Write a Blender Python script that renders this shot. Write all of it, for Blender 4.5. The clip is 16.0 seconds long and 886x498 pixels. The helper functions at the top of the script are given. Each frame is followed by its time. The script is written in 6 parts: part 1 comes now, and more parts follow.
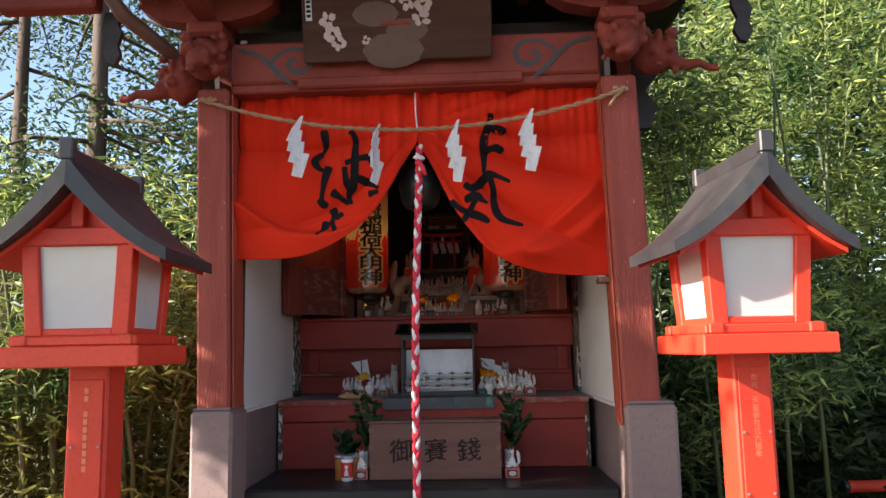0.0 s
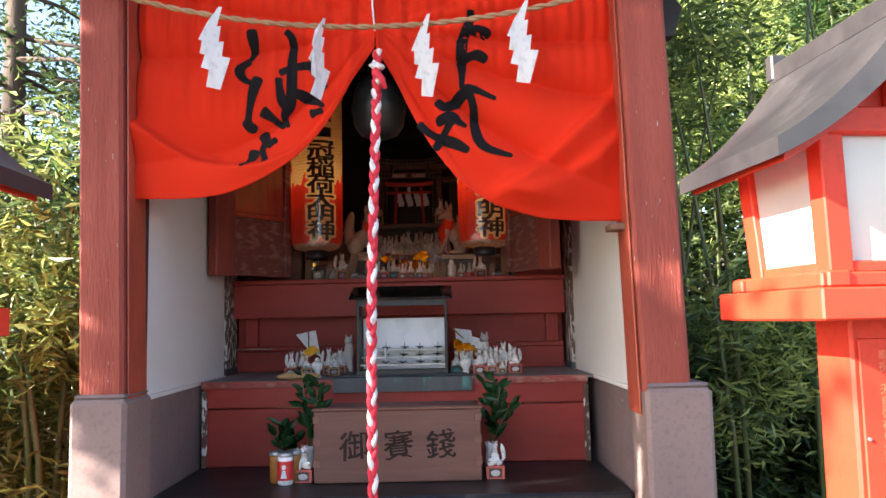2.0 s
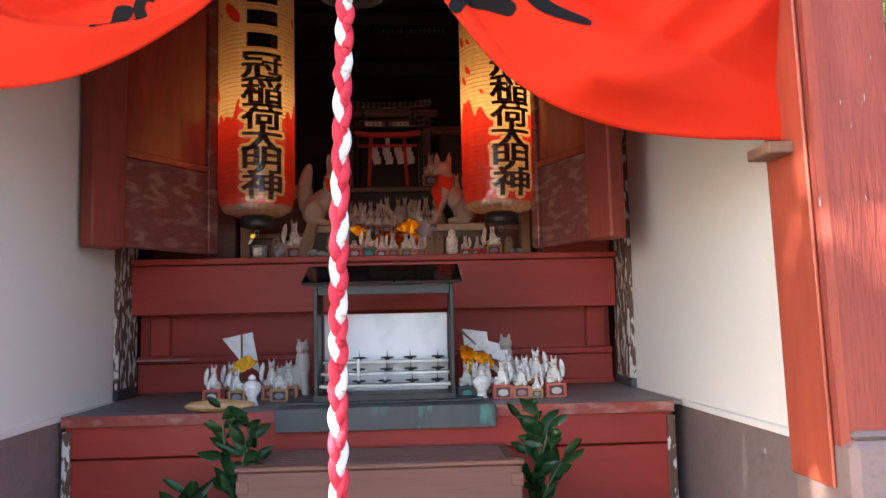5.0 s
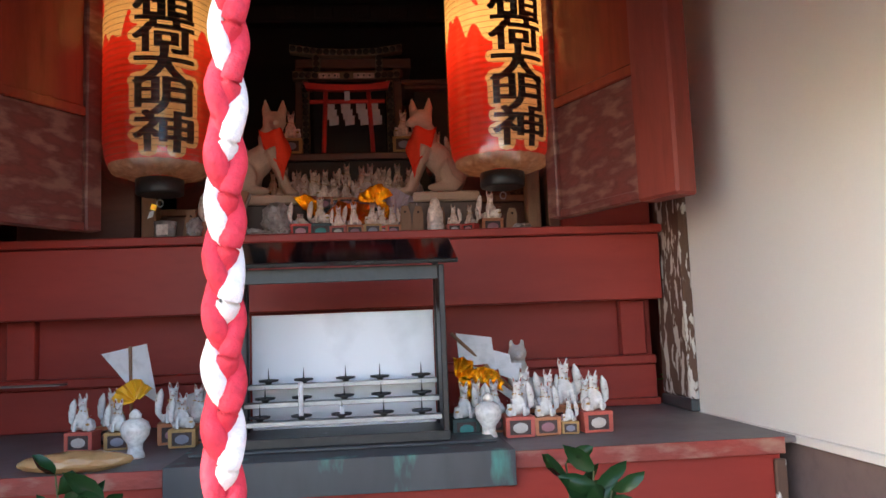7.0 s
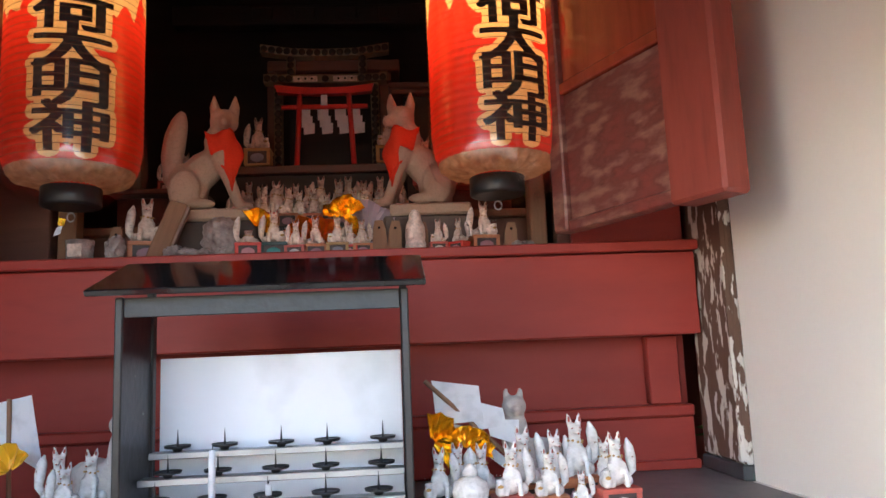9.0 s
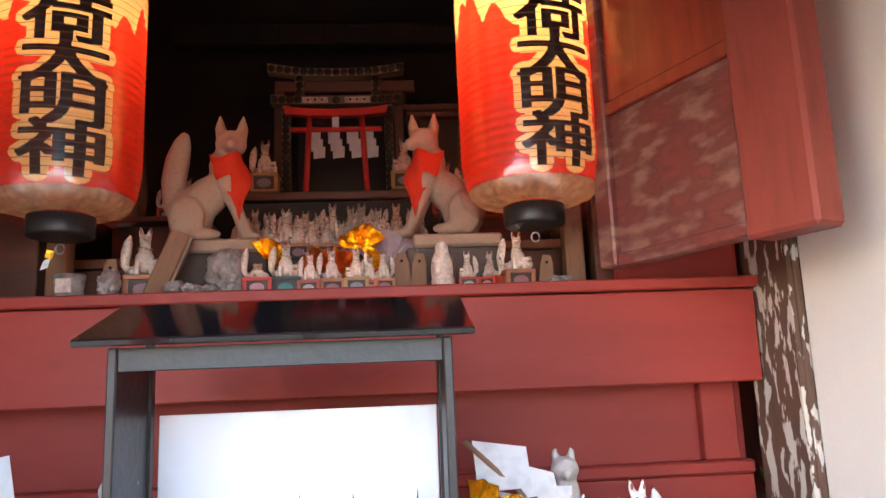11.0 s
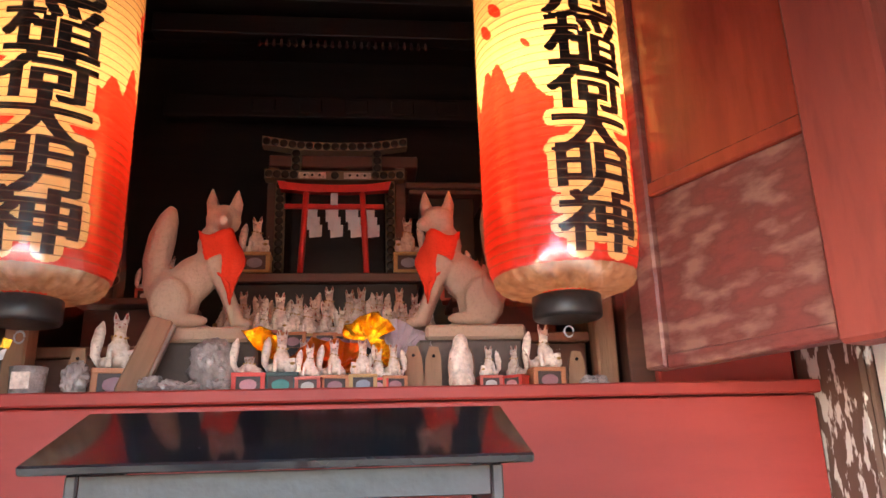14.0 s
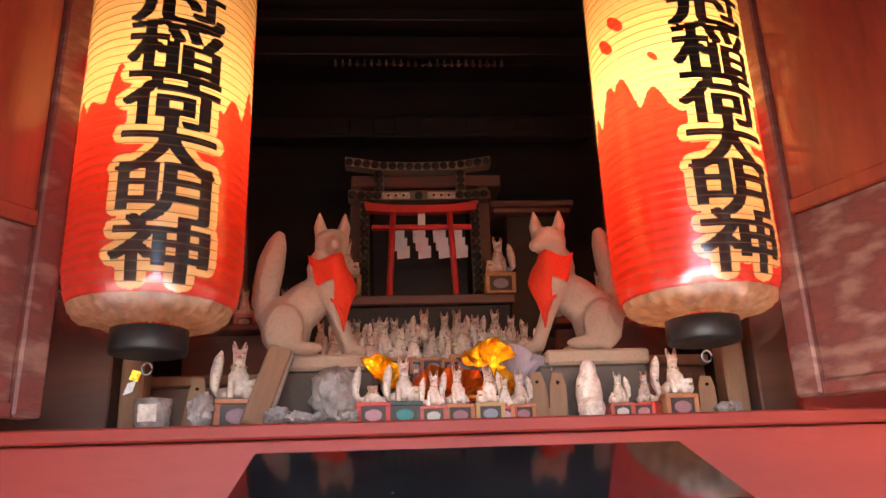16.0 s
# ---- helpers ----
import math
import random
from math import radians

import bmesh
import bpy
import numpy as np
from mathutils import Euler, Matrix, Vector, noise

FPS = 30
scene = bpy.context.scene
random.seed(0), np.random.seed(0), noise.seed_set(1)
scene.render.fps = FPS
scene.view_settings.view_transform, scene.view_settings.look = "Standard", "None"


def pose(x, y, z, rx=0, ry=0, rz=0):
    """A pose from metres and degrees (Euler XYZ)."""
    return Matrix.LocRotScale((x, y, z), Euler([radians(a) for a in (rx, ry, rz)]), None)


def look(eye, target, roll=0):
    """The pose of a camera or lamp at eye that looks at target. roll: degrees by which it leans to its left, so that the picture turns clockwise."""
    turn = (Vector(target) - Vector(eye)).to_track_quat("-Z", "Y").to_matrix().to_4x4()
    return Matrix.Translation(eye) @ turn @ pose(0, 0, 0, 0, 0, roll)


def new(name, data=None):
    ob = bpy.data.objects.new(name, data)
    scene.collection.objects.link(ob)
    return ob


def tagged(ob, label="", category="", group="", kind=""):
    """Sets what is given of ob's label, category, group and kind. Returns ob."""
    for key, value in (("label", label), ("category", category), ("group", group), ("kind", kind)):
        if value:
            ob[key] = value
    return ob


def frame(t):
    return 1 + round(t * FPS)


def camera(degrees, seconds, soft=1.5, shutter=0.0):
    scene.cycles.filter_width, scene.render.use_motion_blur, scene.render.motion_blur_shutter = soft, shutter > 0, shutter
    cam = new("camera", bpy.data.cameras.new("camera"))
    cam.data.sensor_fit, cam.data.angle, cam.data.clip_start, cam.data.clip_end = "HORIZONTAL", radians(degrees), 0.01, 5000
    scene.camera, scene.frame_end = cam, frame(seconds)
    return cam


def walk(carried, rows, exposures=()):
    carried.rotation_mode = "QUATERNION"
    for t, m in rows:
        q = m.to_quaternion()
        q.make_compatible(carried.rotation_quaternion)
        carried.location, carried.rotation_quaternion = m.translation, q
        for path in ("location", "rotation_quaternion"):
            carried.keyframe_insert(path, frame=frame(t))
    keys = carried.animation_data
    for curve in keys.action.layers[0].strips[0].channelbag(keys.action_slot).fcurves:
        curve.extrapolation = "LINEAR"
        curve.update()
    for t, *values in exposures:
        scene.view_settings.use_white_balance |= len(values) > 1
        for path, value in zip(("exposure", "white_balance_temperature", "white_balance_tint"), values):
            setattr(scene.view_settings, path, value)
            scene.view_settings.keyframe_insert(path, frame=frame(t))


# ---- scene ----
cam = camera(61.2, 16.0)
PATH = [
    (0, (0.253, 0.106, 1.4), (0.165, 2.087, 1.66), -1.1),
    (0.5, (0.255, 0.272, 1.388), (0.223, 2.261, 1.603), -0.8),
    (1, (0.264, 0.508, 1.359), (0.264, 2.496, 1.576), -0.8),
    (1.5, (0.251, 0.729, 1.387), (0.259, 2.719, 1.588), -1.0),
    (2, (0.225, 0.954, 1.382), (0.22, 2.945, 1.566), -1.2),
    (2.5, (0.169, 1.147, 1.388), (0.155, 3.139, 1.572), -1.1),
    (3, (0.146, 1.378, 1.36), (0.143, 3.373, 1.504), -1.2),
    (3.5, (0.152, 1.628, 1.365), (0.154, 3.622, 1.519), -1.3),
    (4, (0.143, 1.82, 1.363), (0.169, 3.813, 1.533), -1.3),
    (4.5, (0.102, 2.03, 1.383), (0.154, 4.02, 1.571), -1.2),
    (4.7, (0.096, 2.091, 1.38), (0.163, 4.082, 1.56), -1.2),
    (6.8, (0.096, 2.92, 1.346), (0.273, 4.903, 1.537), -2.2),
    (7, (0.093, 2.974, 1.354), (0.271, 4.957, 1.553), -2.2),
    (7.5, (0.106, 3.077, 1.358), (0.3, 5.057, 1.569), -2.2),
    (8, (0.136, 3.194, 1.357), (0.339, 5.17, 1.585), -2.5),
    (8.5, (0.17, 3.302, 1.37), (0.365, 5.276, 1.619), -2.6),
    (9, (0.208, 3.366, 1.366), (0.341, 5.34, 1.659), -2.4),
    (9.2, (0.21, 3.392, 1.369), (0.306, 5.366, 1.68), -2.4),
    (11.3, (0.13, 3.54, 1.424), (0.28, 5.499, 1.798), -2.3),
    (11.5, (0.119, 3.551, 1.432), (0.25, 5.509, 1.821), -2.4),
    (12, (0.115, 3.601, 1.449), (0.203, 5.549, 1.894), -2.2),
    (12.5, (0.12, 3.636, 1.462), (0.235, 5.568, 1.968), -2.1),
    (13, (0.124, 3.669, 1.462), (0.259, 5.587, 2.011), -2.2),
    (13.5, (0.112, 3.69, 1.466), (0.253, 5.6, 2.041), -2.2),
    (14, (0.089, 3.697, 1.47), (0.296, 5.604, 2.035), -1.7),
    (14.5, (0.042, 3.716, 1.482), (0.294, 5.621, 2.037), -2.2),
    (15, (-0.005, 3.739, 1.491), (0.209, 5.649, 2.045), -2.2),
    (15.5, (-0.052, 3.743, 1.501), (0.097, 5.649, 2.089), -1.8),
    (16, (-0.068, 3.747, 1.501), (0.057, 5.649, 2.107), -1.9),
]
EXPOSURES = [(0, 1.75, 6500, 10), (1.0, 2.3, 6450, 10), (2, 2.65, 6400, 10), (3.0, 3.1, 6350, 10), (4.7, 3.2, 6350, 10), (7, 3.3, 6350, 10), (9, 3.75, 6350, 10), (12.5, 4.65, 6400, 12), (16, 4.85, 6450, 12)]
walk(cam, [(t, look(eye, target, roll)) for t, eye, target, roll in PATH], EXPOSURES)

# ---- light ----
SUN_DIR = Vector((-0.82, -0.34, 0.47)).normalized()
SUN_ELEV, SUN_AZ = math.asin(SUN_DIR.z), math.atan2(SUN_DIR.x, SUN_DIR.y)
world = bpy.data.worlds.new("sky")
scene.world = world
world.use_nodes = True
wn = world.node_tree
sky = wn.nodes.new("ShaderNodeTexSky")
sky.sky_type, sky.sun_disc = "NISHITA", False
sky.sun_elevation, sky.sun_rotation = SUN_ELEV, SUN_AZ
wn.links.new(sky.outputs[0], wn.nodes["Background"].inputs[0])
wn.nodes["Background"].inputs[1].default_value = 0.092
sun = new("sun", bpy.data.lights.new("sun", "SUN"))
sun.data.energy, sun.data.angle, sun.data.color = 5.0, radians(0.6), (1.0, 0.93, 0.82)
sun.matrix_world = look(SUN_DIR * 20, (0, 0, 0))


# ---- materials ----
def material(name, base, second=None, rough=0.6, metal=0.0, grain=40.0, stain=3.0, bump=0.15, worn=None, wear=0.0, wear_scale=9.0,
             stretch=(1, 1, 1), each=0.0, spec=0.5, translucent=0.0, rough_var=0.15, speck=0.6, wear_soft=0.03):
    """A painted or natural surface: two scales of colour, fine relief, uneven gloss, and worn patches of a second colour."""
    m = bpy.data.materials.new(name)
    m.use_nodes = True
    t = m.node_tree
    b = t.nodes["Principled BSDF"]
    b.inputs["Metallic"].default_value = metal
    b.inputs["Specular IOR Level"].default_value = spec
    co = t.nodes.new("ShaderNodeTexCoord")
    mp = t.nodes.new("ShaderNodeMapping")
    mp.inputs["Scale"].default_value = stretch
    t.links.new(co.outputs["Object"], mp.inputs[0])

    def noisy(scale, detail):
        n = t.nodes.new("ShaderNodeTexNoise")
        n.inputs["Scale"].default_value, n.inputs["Detail"].default_value = scale, detail
        t.links.new(mp.outputs[0], n.inputs["Vector"])
        return n

    def ramp(src, lo, hi):
        r = t.nodes.new("ShaderNodeMapRange")
        r.inputs[1].default_value, r.inputs[2].default_value = lo, hi
        t.links.new(src, r.inputs[0])
        return r.outputs[0]

    def mix(fac, a, c):
        x = t.nodes.new("ShaderNodeMix")
        x.data_type = "RGBA"
        t.links.new(fac, x.inputs[0])
        for sock, v in ((x.inputs[6], a), (x.inputs[7], c)):
            if isinstance(v, tuple):
                sock.default_value = (*v, 1)
            else:
                t.links.new(v, sock)
        return x.outputs[2]

    second = second or tuple(c * 0.72 for c in base)
    big, fine = noisy(stain, 5), noisy(grain, 4)
    col = mix(ramp(big.outputs[0], 0.35, 0.68), base, second)
    col = mix(ramp(fine.outputs[0], 0.5, 0.95), col, tuple(c * speck for c in base))
    if worn:
        w = noisy(wear_scale, 8)
        col = mix(ramp(w.outputs[0], 0.66 - wear, 0.66 + wear_soft - wear), col, worn)
    if each:
        inf = t.nodes.new("ShaderNodeObjectInfo")
        hsv = t.nodes.new("ShaderNodeHueSaturation")
        r = t.nodes.new("ShaderNodeMapRange")
        r.inputs[3].default_value, r.inputs[4].default_value = 1 - each, 1 + each
        t.links.new(inf.outputs["Random"], r.inputs[0])
        t.links.new(r.outputs[0], hsv.inputs["Value"])
        t.links.new(col, hsv.inputs["Color"])
        col = hsv.outputs[0]
    t.links.new(col, b.inputs["Base Color"])
    rr = t.nodes.new("ShaderNodeMapRange")
    rr.inputs[3].default_value, rr.inputs[4].default_value = max(0.02, rough - rough_var), min(1, rough + rough_var)
    t.links.new(big.outputs[0], rr.inputs[0])
    t.links.new(rr.outputs[0], b.inputs["Roughness"])
    bp = t.nodes.new("ShaderNodeBump")
    bp.inputs["Strength"].default_value, bp.inputs["Distance"].default_value = bump, 0.004
    t.links.new(fine.outputs[0], bp.inputs["Height"])
    t.links.new(bp.outputs[0], b.inputs["Normal"])
    if translucent:
        tr = t.nodes.new("ShaderNodeBsdfTranslucent")
        t.links.new(col, tr.inputs[0])
        ms = t.nodes.new("ShaderNodeMixShader")
        ms.inputs[0].default_value = translucent
        t.links.new(b.outputs[0], ms.inputs[1])
        t.links.new(tr.outputs[0], ms.inputs[2])
        t.links.new(ms.outputs[0], t.nodes["Material Output"].inputs[0])
    return m


def leafy(name, dark, light, rough=0.45):
    """Leaves: the colour differs from leaf to leaf, whole sprays are darkened as if shaded, and light comes through."""
    m = bpy.data.materials.new(name)
    m.use_nodes = True
    t = m.node_tree
    b = t.nodes["Principled BSDF"]
    g = t.nodes.new("ShaderNodeNewGeometry")
    x = t.nodes.new("ShaderNodeMix")
    x.data_type = "RGBA"
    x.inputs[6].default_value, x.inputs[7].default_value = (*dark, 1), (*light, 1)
    # coarse noise paints bright and shaded sprays into the leaf colour
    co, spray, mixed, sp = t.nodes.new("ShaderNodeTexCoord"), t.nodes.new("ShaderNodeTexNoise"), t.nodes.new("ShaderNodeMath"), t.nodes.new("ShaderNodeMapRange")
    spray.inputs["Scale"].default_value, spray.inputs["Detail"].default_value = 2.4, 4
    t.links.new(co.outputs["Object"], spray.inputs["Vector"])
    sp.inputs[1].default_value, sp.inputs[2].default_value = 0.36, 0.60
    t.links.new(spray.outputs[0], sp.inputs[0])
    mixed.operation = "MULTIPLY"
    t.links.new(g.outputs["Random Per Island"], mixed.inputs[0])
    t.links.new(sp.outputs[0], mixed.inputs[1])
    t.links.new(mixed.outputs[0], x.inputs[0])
    t.links.new(x.outputs[2], b.inputs["Base Color"])
    b.inputs["Roughness"].default_value = rough
    tr = t.nodes.new("ShaderNodeBsdfTranslucent")
    t.links.new(x.outputs[2], tr.inputs[0])
    ms = t.nodes.new("ShaderNodeMixShader")
    ms.inputs[0].default_value = 0.5
    t.links.new(b.outputs[0], ms.inputs[1])
    t.links.new(tr.outputs[0], ms.inputs[2])
    t.links.new(ms.outputs[0], t.nodes["Material Output"].inputs[0])
    return m


VERMILION = material("vermilion_paint", (0.72, 0.048, 0.018), (0.60, 0.038, 0.016), rough=0.5, grain=60, bump=0.1)
POST_RED = material("weathered_red_post", (0.33, 0.070, 0.047), (0.26, 0.050, 0.036), rough=0.7, spec=0.3, grain=22, stretch=(5, 5, 0.7), bump=1.0,
                    worn=(0.62, 0.48, 0.44), wear=-0.02, wear_scale=22, wear_soft=0.05)
STRIP_RED = material("orange_red_strip", (0.44, 0.085, 0.045), (0.36, 0.065, 0.038), rough=0.45, grain=14, stretch=(3, 3, 0.6), bump=0.15)
CARVED_RED = material("red_brown_beam", (0.27, 0.050, 0.032), (0.19, 0.036, 0.025), rough=0.7, spec=0.25, grain=30, bump=0.3)
BOARD_RED = material("red_lacquered_board", (0.33, 0.038, 0.028), (0.25, 0.03, 0.023), rough=0.5, spec=0.3, grain=18, stretch=(0.7, 3, 3), stain=2.6, bump=0.12, speck=0.8, worn=(0.38, 0.12, 0.09), wear=-0.05, wear_scale=7, wear_soft=0.12)
BOARD_WORN = material("worn_red_board", (0.30, 0.045, 0.035), (0.2, 0.04, 0.03), rough=0.55, grain=25, bump=0.5, worn=(0.36, 0.19, 0.14), wear=0.13, wear_scale=6, stretch=(1.6, 1.6, 4), wear_soft=0.16)
RUBBED = material("rubbed_door_panel", (0.19, 0.042, 0.034), (0.10, 0.03, 0.026), rough=0.5, grain=30, stain=9, bump=0.5, worn=(0.27, 0.125, 0.095), wear=0.17, wear_scale=9, stretch=(1.5, 1.5, 3.6), wear_soft=0.14)
DOOR_STILE = material("faded_door_stile", (0.26, 0.052, 0.037), (0.20, 0.038, 0.028), rough=0.55, spec=0.3, grain=16, stretch=(4, 4, 0.6), bump=0.25)
DOOR_RED = material("red_door_board", (0.34, 0.055, 0.03), (0.22, 0.036, 0.024), rough=0.2, rough_var=0.06, spec=0.9, grain=16, stretch=(4, 4, 0.6), bump=0.18)
PEELED = material("peeled_post", (0.12, 0.06, 0.04), (0.08, 0.045, 0.03), rough=0.8, grain=30, bump=0.6, worn=(0.6, 0.56, 0.52), wear=0.135, wear_scale=48, wear_soft=0.03,
                  stretch=(1, 1, 0.35))
PLASTER = material("white_wall_panel", (0.76, 0.73, 0.70), (0.71, 0.68, 0.65), rough=0.55, grain=200, stain=0.8, bump=0.03, speck=0.94)
DADO = material("brown_painted_dado", (0.21, 0.15, 0.145), (0.16, 0.115, 0.11), rough=0.75, grain=45, bump=0.25, worn=(0.45, 0.4, 0.38), wear=-0.07)
STONE_BASE = material("brown_post_base", (0.27, 0.18, 0.165), (0.22, 0.15, 0.14), rough=0.8, grain=70, bump=0.25, worn=(0.45, 0.36, 0.33), wear=-0.08)
BLACK_FLOOR = material("black_stone_floor", (0.014, 0.013, 0.014), (0.01, 0.01, 0.01), rough=0.42, grain=30, bump=0.1, worn=(0.3, 0.3, 0.3), wear=-0.06, wear_scale=8)
GREY_SHEET = material("grey_metal_sheet", (0.085, 0.088, 0.095), (0.05, 0.05, 0.055), rough=0.5, metal=0.3, grain=20, bump=0.2, worn=(0.08, 0.24, 0.21), wear=0.06, wear_scale=16, stretch=(1, 1, 0.3), wear_soft=0.1)
STEP_GREY = material("grey_step_top", (0.20, 0.18, 0.18), (0.14, 0.12, 0.12), rough=0.5, grain=25, bump=0.2)
CLOTH = material("red_curtain_cloth", (0.78, 0.036, 0.012), (0.70, 0.03, 0.010), rough=0.85, grain=300, stain=2, bump=0.1, spec=0.1, translucent=0.14, speck=0.85)
BIB = material("red_bib_cloth", (0.72, 0.05, 0.02), (0.6, 0.04, 0.018), rough=0.85, grain=300, bump=0.2, spec=0.1)
INK = material("black_ink", (0.012, 0.011, 0.013), (0.016, 0.014, 0.014), rough=0.9, bump=0.05, spec=0.1)
PAPER = material("white_paper", (0.82, 0.82, 0.84), (0.76, 0.76, 0.78), rough=0.8, bump=0.05, translucent=0.25)
ROPE_STRAW = material("straw_rope", (0.45, 0.27, 0.15), (0.36, 0.2, 0.1), rough=0.9, grain=120, bump=0.8)
ROPE_RED = material("crimson_rope_cloth", (0.72, 0.035, 0.065), (0.60, 0.024, 0.05), rough=0.75, grain=160, bump=0.5)
ROPE_WHITE = material("white_rope_cloth", (0.85, 0.83, 0.82), (0.75, 0.72, 0.72), rough=0.8, grain=160, bump=0.5)
BRONZE = material("dark_bronze", (0.055, 0.065, 0.06), (0.04, 0.04, 0.035), rough=0.4, metal=0.7, bump=0.1)
IRON = material("black_iron", (0.03, 0.03, 0.032), (0.05, 0.045, 0.045), rough=0.4, metal=0.5, grain=60, bump=0.2, worn=(0.3, 0.3, 0.3), wear=-0.05, wear_scale=30)
GLOSS_BLACK = material("glossy_black_top", (0.012, 0.011, 0.012), (0.016, 0.015, 0.015), rough=0.07, grain=8, stain=6, bump=0.012, rough_var=0.04, worn=(0.32, 0.32, 0.33), wear=-0.085, wear_scale=45)
STEEL_WHITE = material("white_enamel_sheet", (0.8, 0.8, 0.84), (0.72, 0.72, 0.76), rough=0.35, grain=8, bump=0.03)
STEEL = material("dull_steel", (0.42, 0.42, 0.43), (0.25, 0.25, 0.26), rough=0.4, metal=0.7, grain=40, bump=0.2)
PORCELAIN = material("white_glazed_porcelain", (0.80, 0.77, 0.75), (0.60, 0.56, 0.53), rough=0.2, grain=150, stain=70, bump=0.08, each=0.1, speck=0.5, worn=(0.30, 0.22, 0.18), wear=-0.06, wear_scale=110)
DUSTY = material("dusty_porcelain", (0.80, 0.64, 0.55), (0.52, 0.37, 0.30), rough=0.32, grain=170, stain=75, bump=0.3, each=0.25, speck=0.3, worn=(0.16, 0.09, 0.07), wear=-0.015, wear_scale=95)
GRANITE = material("tan_granite", (0.45, 0.30, 0.215), (0.34, 0.22, 0.155), rough=0.85, grain=180, stain=6, bump=0.4)
GOLD = material("gold_foil", (1.0, 0.62, 0.06), (0.95, 0.5, 0.04), rough=0.22, metal=0.9, grain=90, bump=0.5, speck=0.8)
DUSTY_BROWN = material("dust_brown_plaque", (0.30, 0.225, 0.19), (0.17, 0.115, 0.095), rough=0.7, grain=70, stain=25, bump=0.5)
CRUMPLED = material("crumpled_dusty_plastic", (0.40, 0.33, 0.31), (0.22, 0.17, 0.16), rough=0.3, grain=110, stain=45, bump=1.0, speck=0.45)
OLD_WOOD = material("bare_old_wood", (0.31, 0.165, 0.095), (0.2, 0.10, 0.06), rough=0.75, grain=30, stretch=(4, 4, 0.5), bump=0.4)
# wood colour set near black so that the sanctuary stays dark
DARK_WOOD = material("near_black_wood", (0.030, 0.016, 0.013), (0.016, 0.009, 0.008), rough=0.55, grain=20, stretch=(0.5, 4, 4), bump=0.3)
BROWN_WOOD = material("brown_varnished_wood", (0.17, 0.075, 0.05), (0.12, 0.05, 0.036), rough=0.45, grain=18, stretch=(0.5, 4, 5), bump=0.2)
BOX_WOOD = material("offering_box_wood", (0.145, 0.062, 0.046), (0.105, 0.045, 0.034), rough=0.6, grain=18, stretch=(0.4, 4, 5), bump=0.25)
ROOFING = material("black_copper_roof", (0.032, 0.03, 0.033), (0.06, 0.053, 0.053), rough=0.4, metal=0.15, grain=25, stain=5, bump=0.15)
FROSTED = material("frosted_panel", (0.74, 0.73, 0.72), (0.64, 0.63, 0.62), rough=0.07, grain=30, bump=0.01, translucent=0.2, speck=0.92, rough_var=0.03, spec=0.8)
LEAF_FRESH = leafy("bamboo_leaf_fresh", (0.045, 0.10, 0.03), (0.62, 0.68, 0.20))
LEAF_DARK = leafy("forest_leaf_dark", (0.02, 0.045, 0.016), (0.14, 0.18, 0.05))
LEAF_DULL = leafy("bamboo_leaf_dull", (0.085, 0.09, 0.022), (0.42, 0.40, 0.10))
LEAF_SAKAKI = leafy("evergreen_sprig_leaf", (0.02, 0.07, 0.025), (0.05, 0.13, 0.04), rough=0.25)
CULM = material("bamboo_culm", (0.075, 0.10, 0.03), (0.11, 0.11, 0.045), rough=0.4, grain=20, bump=0.1)
BARK = material("cedar_bark", (0.10, 0.065, 0.045), (0.06, 0.04, 0.03), rough=0.9, grain=20, stretch=(5, 5, 0.4), bump=0.9)
LITTER = material("leaf_litter", (0.10, 0.062, 0.038), (0.055, 0.038, 0.022), rough=0.95, grain=25, stain=5, bump=1.0, worn=(0.22, 0.13, 0.08), wear=0.05, wear_scale=20, wear_soft=0.2)
AMBER = material("amber_glass_jar", (0.35, 0.14, 0.03), (0.2, 0.07, 0.02), rough=0.15, bump=0.03)
LABEL_RED = material("red_label", (0.6, 0.03, 0.03), (0.5, 0.025, 0.025), rough=0.4, bump=0.03)
BASE_COLOURS = [material("figurine_base_" + n, c, tuple(v * 0.7 for v in c), rough=0.55, grain=60, bump=0.2, worn=(0.5, 0.42, 0.36), wear=-0.03, wear_scale=30)
                for n, c in (("red", (0.55, 0.11, 0.08)), ("orange", (0.55, 0.2, 0.09)), ("teal", (0.045, 0.075, 0.07)), ("ochre", (0.5, 0.28, 0.1)), ("bright", (0.7, 0.06, 0.04)))]


# ---- building helpers ----
def solid(bm, x0, x1, y0, y1, z0, z1, bevel=0.004, m=None):
    """A block between two corners, with eased edges."""
    c = Vector(((x0 + x1) / 2, (y0 + y1) / 2, (z0 + z1) / 2))
    g = bmesh.ops.create_cube(bm, size=1, matrix=Matrix.Translation(c) @ Matrix.Diagonal((x1 - x0, y1 - y0, z1 - z0, 1)))
    vs = g["verts"]
    if bevel:
        es = {e for v in vs for e in v.link_edges}
        r = bmesh.ops.bevel(bm, geom=list(es), offset=bevel, segments=1, affect="EDGES", profile=0.5)
        vs = list({v for f in r["faces"] for v in f.verts} | {v for v in vs if v.is_valid})
    if m is not None:
        bmesh.ops.transform(bm, matrix=m, verts=[v for v in vs if v.is_valid])
    return vs


def block(*a, **k):
    bm = bmesh.new()
    solid(bm, *a, **k)
    return bm


